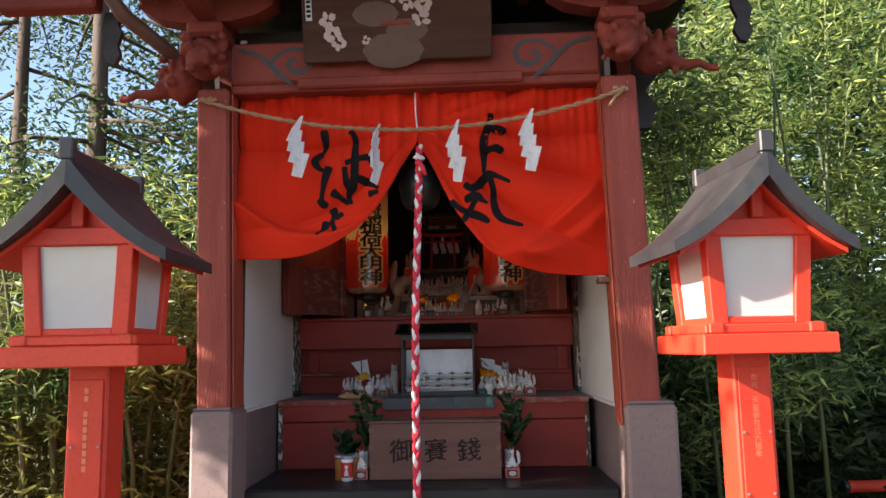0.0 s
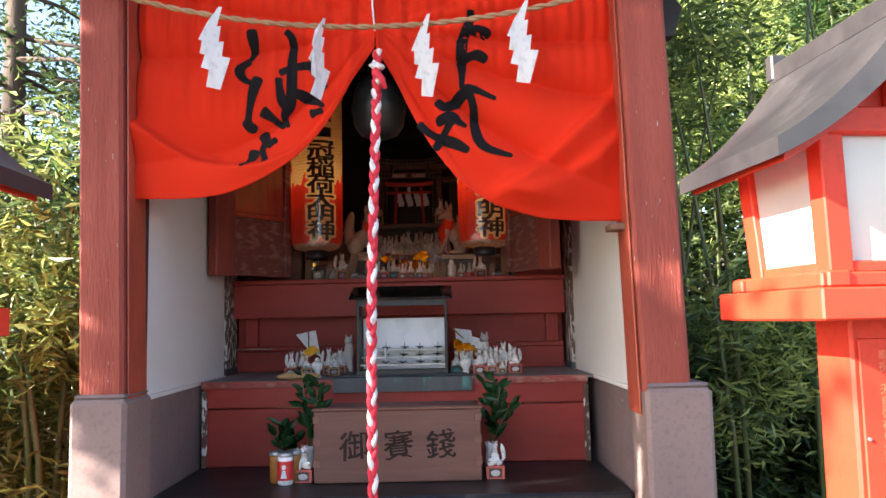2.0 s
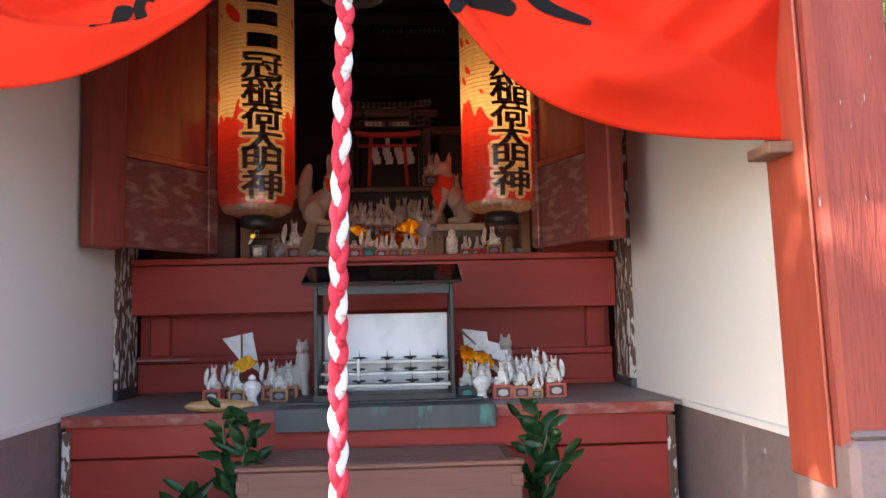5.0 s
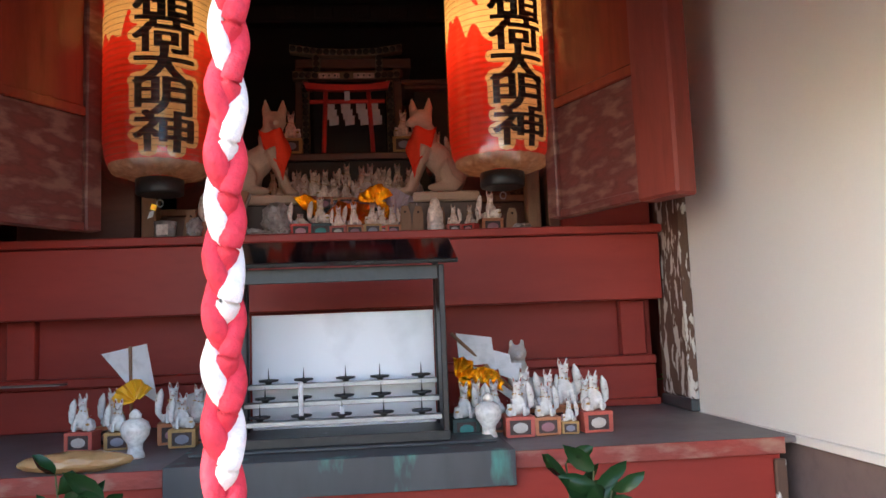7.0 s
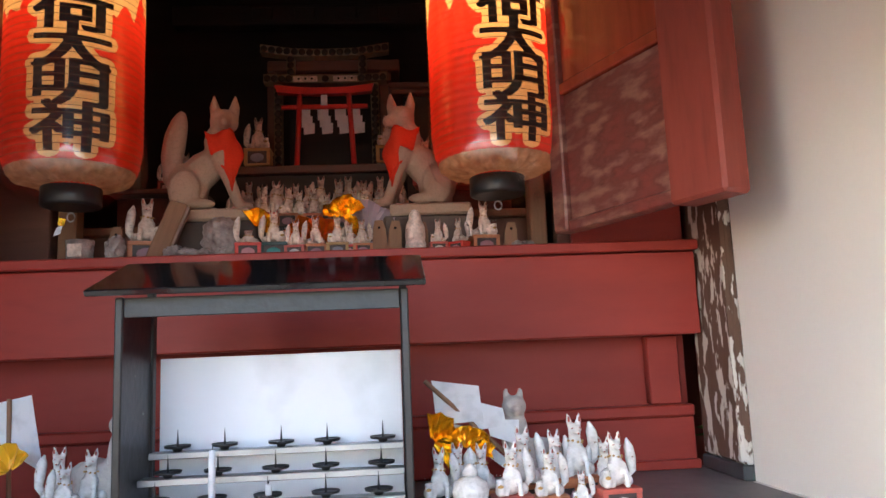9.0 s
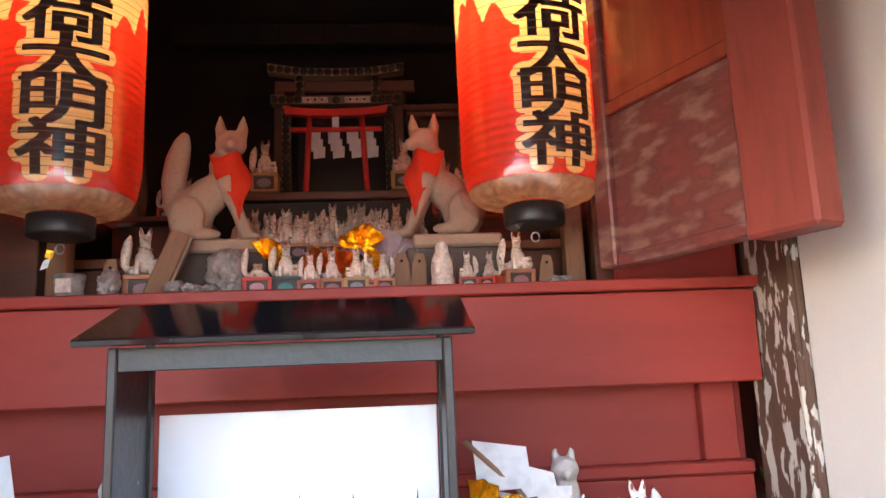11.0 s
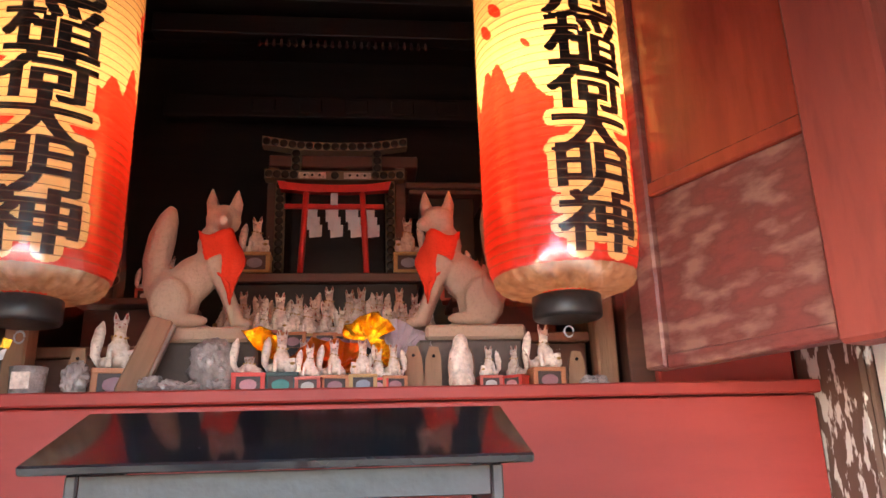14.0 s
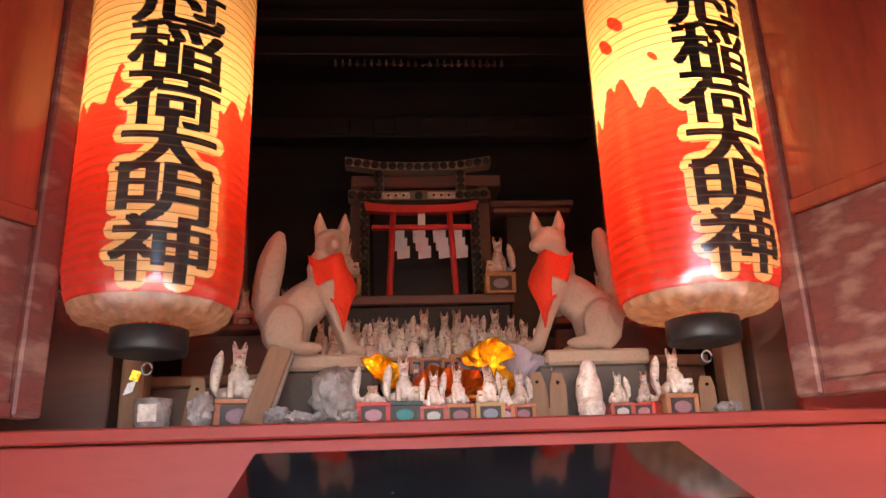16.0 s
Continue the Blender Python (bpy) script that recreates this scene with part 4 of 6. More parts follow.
for k in range(9):
    y = FY0 + 0.04 + k * 0.028
    part("slat", block(FX0 + 0.024, FX1 - 0.024, y - 0.007, y + 0.007, 1.0, 1.018, 0.003), BOX_WOOD, box)
part("rim", block(FX0 - 0.006, FX1 + 0.006, FY0 - 0.006, FY0 + 0.03, 1.02, 1.032, 0.003), BROWN_WOOD, box)
for ch, x in zip("御賽錢", (-0.155, 0.022, 0.19)):
    bm = glyphs(ch, 0.122, 1.0, 0.0)
    for v in bm.verts:
        v.co.z += 0.10 * v.co.x + 0.0022 * math.sin(v.co.x * 140 + v.co.z * 60)
        v.co.x += 0.0026 * math.sin(v.co.z * 110)
    bmesh.ops.transform(bm, matrix=pose(x, FY0 - 0.0018, 0.885), verts=bm.verts[:])
    heavy = bm.copy()
    bmesh.ops.transform(heavy, matrix=pose(0.0035, -0.0004, -0.0012), verts=heavy.verts[:])
    extra = bpy.data.meshes.new("heavy")
    heavy.to_mesh(extra)
    heavy.free()
    bm.from_mesh(extra)
    part("brush_character", bm, INK_BOX, front, "dark brush character")


def sprig_vase(x, y, z, h, count, seed, label, vase=True, spread=0.09):
    """Stems of broad glossy evergreen leaves in a slim white vase."""
    r = random.Random(seed)
    t = thing("sprig_vase", label, "vase", "sprig vases", at=pose(x, y, z))
    if vase:
        part("vase", lathe([(0.022, 0), (0.024, 0.01), (0.026, 0.06), (0.022, 0.10), (0.025, 0.125), (0.021, 0.125), (0.018, 0.11)], 18), PORCELAIN, t, "slim white vase")
    else:
        part("vase", lathe([(0.022, 0), (0.023, 0.06), (0.012, 0.09), (0.012, 0.13), (0.014, 0.13)], 14), BRONZE, t, "dark bottle")
    for k in range(count):
        a = r.uniform(0, 6.28)
        tipx, tipy = spread * math.cos(a) * r.uniform(0.3, 1), spread * 0.5 * math.sin(a) * r.uniform(0.3, 1) - 0.02
        top = h * r.uniform(0.65, 1)
        line = [Vector((0, 0, 0.09)), Vector((tipx * 0.4, tipy * 0.4, 0.09 + (top - 0.09) * 0.5)), Vector((tipx, tipy, top))]
        stem = part("stem", tube(line, [0.003, 0.0025, 0.0015], 5), CULM, t)
        for j in range(9):
            s = 0.25 + 0.75 * j / 8
            base = line[0].lerp(line[1], s * 2) if s < 0.5 else line[1].lerp(line[2], s * 2 - 1)
            d = Vector((r.uniform(-1, 1), r.uniform(-1, 0.4), r.uniform(0.15, 1.0))).normalized()
            w = d.cross(Vector((r.uniform(-1, 1), r.uniform(-1, 1), r.uniform(-0.3, 0.3)))).normalized()
            n = d.cross(w)
            ln, wd = r.uniform(0.05, 0.085), r.uniform(0.012, 0.018)
            bm = bmesh.new()
            mid = [bm.verts.new(base + d * ln * q - n * 0.012 * math.sin(q * 3)) for q in (0, 0.3, 0.6, 0.85, 1)]
            for sgn in (-1, 1):
                side = [bm.verts.new(base + d * ln * q + w * sgn * wd * v + n * 0.004) for q, v in ((0.15, 0.55), (0.4, 1), (0.65, 0.9), (0.87, 0.45))]
                bm.faces.new((mid[0], mid[1], side[1], side[0]))
                bm.faces.new((mid[1], mid[2], side[2], side[1]))
                bm.faces.new((mid[2], mid[3], side[3], side[2]))
                bm.faces.new((mid[3], mid[4], side[3]))
            for f in bm.faces:
                f.smooth = True
            part("leaf", bm, LEAF_SAKAKI, stem)
    return t


sprig_vase(-0.365, 4.17, FLOOR_Z, 0.42, 5, 1, "evergreen sprigs in a slim white vase beside the offering box")
sprig_vase(0.400, 4.17, FLOOR_Z, 0.40, 5, 2, "evergreen sprigs in a slim white vase beside the offering box")
sprig_vase(-0.47, 4.14, FLOOR_Z, 0.24, 2, 3, "short evergreen twig in a dark bottle", False, 0.07)
sprig_vase(-0.43, 4.20, FLOOR_Z, 0.22, 1, 4, "short evergreen twig in a dark bottle", False, 0.05)


def jar(x, y, mat, label, red):
    j = thing("cup_jar", label, "jar", "cup jars", at=pose(x, y, FLOOR_Z))
    glass = part("glass", lathe([(0.026, 0.001), (0.03, 0.006), (0.031, 0.10), (0.029, 0.112)], 20), mat, j)
    part("lid", lathe([(0.031, 0.112), (0.032, 0.115), (0.032, 0.124), (0.028, 0.127)], 20), STEEL, j, "dull steel lid")
    if red:
        part("label", lathe([(0.0318, 0.02), (0.0318, 0.095)], 20, caps=False), LABEL_RED, glass, "red paper label")
        bm = bmesh.new()
        ball(bm, (0, -0.0316, 0.072), (0.009, 0.002, 0.010))
        part("white_dot", bm, PAPER, glass)
        bm = bmesh.new()
        prism([(-0.012, 0.03), (0.012, 0.03), (0.006, 0.06), (-0.006, 0.06)], 0.002, pose(0, -0.0335, 0), bm)
        part("white_mark", bm, PAPER, glass)


jar(-0.47, 4.04, AMBER, "amber drink jar with a steel lid", False)
jar(-0.43, 4.01, STEEL_WHITE, "drink jar with a red label and a white mark", True)
jar(-0.405, 4.06, AMBER, "dark drink jar with a steel lid", False)

# ---- candle rack ----
rack = thing("candle_rack", "black iron candle rack with a white back sheet", "candle rack")
RX0, RX1, RY0, RY1 = -0.196, 0.228, 4.475, 4.66
for x in (RX0, RX1 - 0.012):
    part("front_upright", block(x, x + 0.012, RY0, RY0 + 0.014, STEP_Z + 0.0145, 1.475, 0.002), IRON, rack)
    part("rear_upright", block(x, x + 0.012, RY1 - 0.044, RY1 - 0.03, STEP_Z + 0.0145, 1.515, 0.002), IRON, rack)
    part("side_sheet", block(x + 0.004, x + 0.008, RY0 + 0.015, RY1 - 0.015, STEP_Z + 0.015, 1.476, 0.0005), IRON, rack)
part("head_band", block(RX0 + 0.013, RX1 - 0.013, RY0 + 0.001, RY0 + 0.006, 1.445, 1.474, 0.001), IRON, rack)
part("lid", block(RX0 - 0.032, RX1 + 0.026, 0, 0.185, 0, 0.010, 0.002, m=pose(0, RY0 - 0.03, 1.474, 19, 0, 0)), GLOSS_BLACK, rack, "glossy black lid reflecting the shelf")
part("back_sheet", block(RX0 + 0.013, RX1 - 0.013, RY1 - 0.01, RY1 - 0.004, 1.14, 1.387, 0.001), STEEL_WHITE, rack, "white enamelled back sheet")
part("floor_tray", block(RX0 + 0.001, RX1 - 0.001, RY0 - 0.012, RY1, STEP_Z + 0.014, STEP_Z + 0.026, 0.002), IRON, rack)
part("floor_lip", block(RX0, RX1, RY0 - 0.016, RY0 - 0.012, STEP_Z + 0.014, STEP_Z + 0.032, 0.001), IRON, rack)
for k, (y, z) in enumerate(((4.51, 1.175), (4.56, 1.207), (4.61, 1.24))):
    bar = part("tier_bar", block(RX0 + 0.013, RX1 - 0.013, y - 0.016, y + 0.016, z - 0.01, z, 0.001), STEEL, rack, "dull steel tier bar")
    for i in range(5):
        x = RX0 + 0.05 + i * 0.081 + 0.004 * math.sin(i * 3 + k)
        cup = part("drip_cup", lathe([(0.006, z), (0.0075, z + 0.004), (0.020, z + 0.006), (0.021, z + 0.010), (0.018, z + 0.008), (0.002, z + 0.007), (0.0012, z + 0.02), (0.0003, z + 0.034)], 14, (x, y, 0)), IRON, bar)
for x, y, z, h in ((RX0 + 0.131, 4.51, 1.182, 0.068), (RX0 + 0.212, 4.51, 1.182, 0.016)):
    c = thing("candle", "white candle stub on a spike of the rack", "candle", "candles")
    part("wax", lathe([(0.0045, 0), (0.005, 0.003), (0.005, h - 0.002), (0.003, h)], 12, (x, y, z)), PAPER, c)
    part("wick", tube([(x, y, z + h), (x + 0.001, y, z + h + 0.006)], 0.0006, 5), INK, c)


# ---- paper lanterns ----
def clear_wrap():
    m = bpy.data.materials.new("clear_plastic_wrap")
    m.use_nodes = True
    t = m.node_tree
    t.nodes.remove(t.nodes["Principled BSDF"])
    tr, gl, ms = t.nodes.new("ShaderNodeBsdfTransparent"), t.nodes.new("ShaderNodeBsdfGlossy"), t.nodes.new("ShaderNodeMixShader")
    gl.inputs["Roughness"].default_value = 0.22
    ms.inputs[0].default_value = 0.13
    t.links.new(tr.outputs[0], ms.inputs[1])
    t.links.new(gl.outputs[0], ms.inputs[2])
    t.links.new(ms.outputs[0], t.nodes["Material Output"].inputs[0])
    return m


WRAP = clear_wrap()
PAPER_RED = material("red_lantern_paper", (0.78, 0.045, 0.02), (0.72, 0.04, 0.018), rough=0.35, grain=90, bump=0.1, translucent=0.55)
PAPER_YELLOW = material("yellow_lantern_paper", (0.95, 0.70, 0.32), (0.92, 0.64, 0.26), rough=0.35, grain=90, bump=0.1, translucent=0.42, speck=0.85)
INK_GLOSS = material("glossy_black_ink", (0.012, 0.01, 0.012), (0.016, 0.013, 0.013), rough=0.5, bump=0.05, spec=0.25)
LAN_TEXT = [("冠", 2.279), ("稲", 2.188), ("荷", 2.098), ("大", 2.016), ("明", 1.938), ("神", 1.850)]
LAN_Z0, LAN_Z1, LAN_R = 1.785, 2.66, 0.138


def lan_radius(z):
    e = min(z - LAN_Z0, LAN_Z1 - z)
    r = LAN_R * (0.90 + 0.10 * min(1, max(0, e) / 0.06) ** 0.5)
    return r + 0.00045 * math.cos(2 * math.pi * (z - LAN_Z0) / 0.0175)


GATHERED = material("pale_gathered_paper", (0.55, 0.36, 0.22), (0.32, 0.18, 0.10), rough=0.4, grain=120, stain=40, bump=0.8, translucent=0.3, speck=0.4)
RIB = as_mesh("rib", lathe([(LAN_R + 0.0004, -0.0007), (LAN_R + 0.0011, 0), (LAN_R + 0.0004, 0.0007)], 56, caps=False), material("rib_line", (0.30, 0.14, 0.05), (0.24, 0.10, 0.04), rough=0.6, bump=0.02))


def wrap_word(bm, z0, face, lift):
    """Bends a flat word round the lantern, centred on the angle face."""
    for k in range(-7, 8):
        g = bm.verts[:] + bm.edges[:] + bm.faces[:]
        bmesh.ops.bisect_plane(bm, geom=g, plane_co=(k * 0.0125, 0, 0), plane_no=(1, 0, 0))
    for v in bm.verts:
        a = face + v.co.x / LAN_R
        z = z0 + v.co.z
        r = LAN_R + 0.0016 + lift
        v.co = Vector((r * math.sin(a), -r * math.cos(a), z))
    return bm


def paper_lantern(x, y, face_deg, seed, watt, label):
    t = thing("paper_lantern", label, "lantern", "paper lanterns", at=pose(x, y, 0))
    face = radians(face_deg)
    # which cells of the paper lie under the broad yellow edge of the characters
    step = 0.002
    nz, na = int((LAN_Z1 - LAN_Z0) / step), int(2 * math.pi * LAN_R / step)
    mask = np.zeros((nz, na), bool)
    zs = LAN_Z0 + (np.arange(nz) + 0.5) * step
    us = (np.arange(na) + 0.5) / na * 2 * math.pi - math.pi
    ul = us * LAN_R
    for ch, zc in LAN_TEXT:
        bm = glyphs(ch, 0.106, 1.5, 0.0)
        bmesh.ops.triangulate(bm, faces=bm.faces[:])
        for f in bm.faces:
            p = np.array([(v.co.x, v.co.z + zc) for v in f.verts])
            i0, i1 = np.searchsorted(ul, [p[:, 0].min(), p[:, 0].max()])
            j0, j1 = np.searchsorted(zs, [p[:, 1].min(), p[:, 1].max()])
            if i1 <= i0 or j1 <= j0:
                continue
            X, Z = np.meshgrid(ul[i0:i1], zs[j0:j1])
            d = [(p[(k + 1) % 3, 0] - p[k, 0]) * (Z - p[k, 1]) - (p[(k + 1) % 3, 1] - p[k, 1]) * (X - p[k, 0]) for k in range(3)]
            inside = ((d[0] >= 0) & (d[1] >= 0) & (d[2] >= 0)) | ((d[0] <= 0) & (d[1] <= 0) & (d[2] <= 0))
            mask[j0:j1, i0:i1] |= inside
        bm.free()
    grown = mask.copy()
    for dz in range(-7, 8):
        for du in range(-9, 10):
            if (dz / 7) ** 2 + (du / 9) ** 2 <= 1.0:
                grown |= np.roll(np.roll(mask, dz, 0), du, 1)
    ink = mask.copy()
    for dz in range(-1, 2):
        for du in range(-2, 3):
            ink |= np.roll(np.roll(mask, dz, 0), du, 1)
    rng = np.random.default_rng(seed)
    edge = 2.115 + 0.03 * np.sin(us * 4 + seed) + 0.028 * np.abs(np.sin(us * 9 + 1.3 * seed)) - 0.03 * np.abs(np.sin(us * 5.2 + seed)) ** 3
    grown |= zs[:, None] > edge[None, :]
    for k in range(34):
        cz, cu, s = rng.uniform(2.17, 2.62), rng.uniform(-3.1, 3.1), rng.uniform(0.006, 0.013) * (2.4 if k % 5 == 0 else 1)
        if abs(cu) * LAN_R < 0.1:
            continue
        dz, du = (zs[:, None] - cz) / (1.6 * s), ((us[None, :] - cu) * LAN_R + 0.6 * (zs[:, None] - cz)) / s
        grown &= ~(dz * dz + du * du < 1)
    verts = []
    for j in range(nz + 1):
        z = LAN_Z0 + j * step
        r = lan_radius(z)
        for i in range(na):
            a = face + i / na * 2 * math.pi - math.pi
            verts.append((r * math.sin(a), -r * math.cos(a), z))
    faces = [(j * na + i, j * na + (i + 1) % na, (j + 1) * na + (i + 1) % na, (j + 1) * na + i) for j in range(nz) for i in range(na)]
    me = bpy.data.meshes.new("paper_shell")
    me.from_pydata(verts, [], faces)
    for m in (PAPER_RED, PAPER_YELLOW, INK_GLOSS):
        me.materials.append(m)
    me.polygons.foreach_set("material_index", np.where(ink, 2, grown).ravel().astype(np.int32))
    me.polygons.foreach_set("use_smooth", np.ones(len(faces), bool))
    shell = part("paper_shell", me, None, t, "ribbed red and yellow paper")
    for k, zc in enumerate((2.372, 2.455, 2.535)):
        bm = bmesh.new()
        solid(bm, -0.055, 0.055, -0.001, 0.001, -0.026, 0.026, 0)
        part("dark_mark", wrap_word(bm, zc, face, 0.0), INK_GLOSS, shell)
    for k in range(46):
        part("rib", RIB, None, shell).matrix_basis = pose(0, 0, LAN_Z0 + 0.012 + k * 0.0156)
    part("bottom_ring", lathe([(0.050, 1.712), (0.058, 1.714), (0.060, 1.718), (0.060, 1.752), (0.045, 1.756)], 32), IRON, t, "black lower ring")
    r2 = random.Random(seed)
    n = 120
    bm = bmesh.new()
    rings = []
    for rr, zz, am in ((0.050, 1.757, 0.002), (0.080, 1.760, 0.006), (0.104, 1.766, 0.007), (0.120, 1.774, 0.005), (0.1265, 1.790, 0.001)):
        rings.append([bm.verts.new(((rr + am * 0.5 * math.sin(k * 2.1 + rr * 90)) * math.sin(a), -(rr + am * 0.5 * math.sin(k * 2.1 + rr * 90)) * math.cos(a), zz + am * (0.6 * math.sin(k * 1.57 + rr * 40) + r2.uniform(-0.4, 0.4))))
                      for k, a in ((k, 2 * math.pi * k / n) for k in range(n))])
    for a, b in zip(rings, rings[1:]):
        for k in range(n):
            bm.faces.new((a[k], a[(k + 1) % n], b[(k + 1) % n], b[k])).smooth = True
    part("gathered_end", bm, GATHERED, t, "crumpled pale gathered paper end")
    # the bag follows the lantern, then hangs past its end in a ragged hem
    bm = bmesh.new()
    rings = []
    m = 96
    for rr, zz, am in ((0.141, 2.62, 0.0), (0.1412, 2.2, 0.0006), (0.142, 1.95, 0.0012), (0.1435, 1.86, 0.0018), (0.146, 1.81, 0.003), (0.147, 1.785, 0.005), (0.138, 1.762, 0.010), (0.124, 1.748, 0.014), (0.108, 1.735, 0.018)):
        row = []
        for k in range(m):
            a = 2 * math.pi * k / m
            fold = math.sin(a * 9 + zz * 25 + seed) + 0.7 * math.sin(a * 17 - zz * 40) + 0.6 * r2.uniform(-1, 1)
            hang = 0.022 * max(0, math.sin(a * 0.5 + seed)) ** 2 * max(0, (1.79 - zz) / 0.055)
            row.append(bm.verts.new(((rr + am * 0.5 * fold) * math.sin(a), -(rr + am * 0.5 * fold) * math.cos(a), zz + am * 0.35 * fold - hang)))
        rings.append(row)
    for a, b in zip(rings, rings[1:]):
        for k in range(m):
            bm.faces.new((a[k], a[(k + 1) % m], b[(k + 1) % m], b[k])).smooth = True
    part("plastic_cover", bm, WRAP, t, "clear plastic wrapping with creases")
    part("top_ring", lathe([(0.07, 2.66), (0.08, 2.662), (0.08, 2.70), (0.05, 2.702)], 28), IRON, t)
    part("hook", tube([(0, 0, 2.70), (0, 0, 2.95)], 0.004, 6), IRON, t)
    part("pull_ring", tube([(0.008 * math.cos(a), 0, 1.692 + 0.0095 * math.sin(a)) for a in [k * 0.55 for k in range(12)]], 0.0018, 6), STEEL, t)
    lamp = new("lantern_bulb", bpy.data.lights.new("lantern_bulb", "POINT"))
    lamp.data.energy, lamp.data.color, lamp.data.shadow_soft_size = watt, (1.0, 0.68, 0.36), 0.035
    lamp.location = (x, y, 2.13)
    return t


paper_lantern(-0.460, 4.945, 20, 3, 0.115, "lit red and yellow paper lantern with black characters, wrapped in plastic")
paper_lantern(0.438, 4.945, 14, 7, 0.25, "lit red and yellow paper lantern with black characters, turned aside")
tag = thing("paper_tag", "small white and gold paper tag under the lantern", "paper tag")
part("tag", prism([(-0.488, 1.650), (-0.474, 1.655), (-0.470, 1.672), (-0.482, 1.668)], 0.001, pose(0, 4.93, 0)), PAPER, tag)
part("foil", prism([(-0.480, 1.674), (-0.466, 1.670), (-0.462, 1.685), (-0.476, 1.689)], 0.001, pose(0, 4.928, 0)), GOLD, tag)


# ---- foxes ----
def fox_body(bm, s, tail=1, low=False):
    """A slim sitting fox facing the front, with a club-shaped upright tail at one side; s is its height. A low one crouches."""
    drop = 0.42 if low else 1.0
    q3 = lambda x, y, z: (x * s, y * s, z * s * drop)
    ball(bm, q3(-tail * 0.03, 0.08, 0.17), (0.19 * s, 0.21 * s, 0.18 * s * drop))
    ball(bm, q3(0, -0.02, 0.36), (0.125 * s, 0.12 * s, 0.21 * s * drop))
    for q in (-1, 1):
        reach = -0.2 if q == tail else -0.13
        tube([q3(q * 0.085, -0.07, 0.42), q3(q * 0.10, reach * 0.8, 0.22), q3(q * 0.095, reach, 0.02)], [0.05 * s, 0.04 * s, 0.046 * s], 8, bm)
        ball(bm, q3(q * 0.17, 0.02, 0.11), (0.075 * s, 0.15 * s, 0.115 * s))
        tube([q3(q * 0.045, -0.02, 0.78), q3(q * 0.068, -0.005, 0.88), q3(q * 0.075, 0.0, 0.995)], [0.046 * s, 0.04 * s, 0.010 * s], 8, bm)
    tube([q3(0, 0.0, 0.48), q3(0, -0.01, 0.60), q3(0, -0.03, 0.72)], [0.10 * s, 0.078 * s, 0.085 * s], 10, bm)
    ball(bm, q3(0, -0.045, 0.735), (0.092 * s, 0.10 * s, 0.082 * s))
    tube([q3(0, -0.10, 0.72), q3(0, -0.17, 0.695), q3(0, -0.215, 0.68)], [0.055 * s, 0.036 * s, 0.022 * s], 8, bm)
    tube([(tail * 0.20 * s, 0.16 * s, 0.06 * s), (tail * 0.29 * s, 0.13 * s, 0.25 * s), (tail * 0.275 * s, 0.11 * s, 0.48 * s), (tail * 0.25 * s, 0.10 * s, 0.68 * s), (tail * 0.22 * s, 0.10 * s, 0.84 * s)],
         [0.05 * s, 0.065 * s, 0.082 * s, 0.074 * s, 0.02 * s], 10, bm)


FACE_PAINT = material("faded_red_face_paint", (0.40, 0.08, 0.05), (0.16, 0.05, 0.045), rough=0.5, grain=90, bump=0.05)
SCARF_GOLD = material("faded_gold_scarf", (0.50, 0.30, 0.08), (0.3, 0.13, 0.06), rough=0.4, metal=0.3, grain=120, bump=0.1)
OVALS = [material("plinth_oval_" + n, c, tuple(v * 0.7 for v in c), rough=0.45, grain=140, bump=0.2) for n, c in
         (("pale", (0.55, 0.50, 0.47)), ("mauve", (0.36, 0.16, 0.19)), ("teal", (0.04, 0.24, 0.22)), ("slate", (0.27, 0.25, 0.31)), ("pink", (0.56, 0.24, 0.26)))]
PLINTH_DARK = material("plinth_dark_inset", (0.05, 0.03, 0.03), (0.09, 0.05, 0.045), rough=0.6, grain=90, bump=0.2)


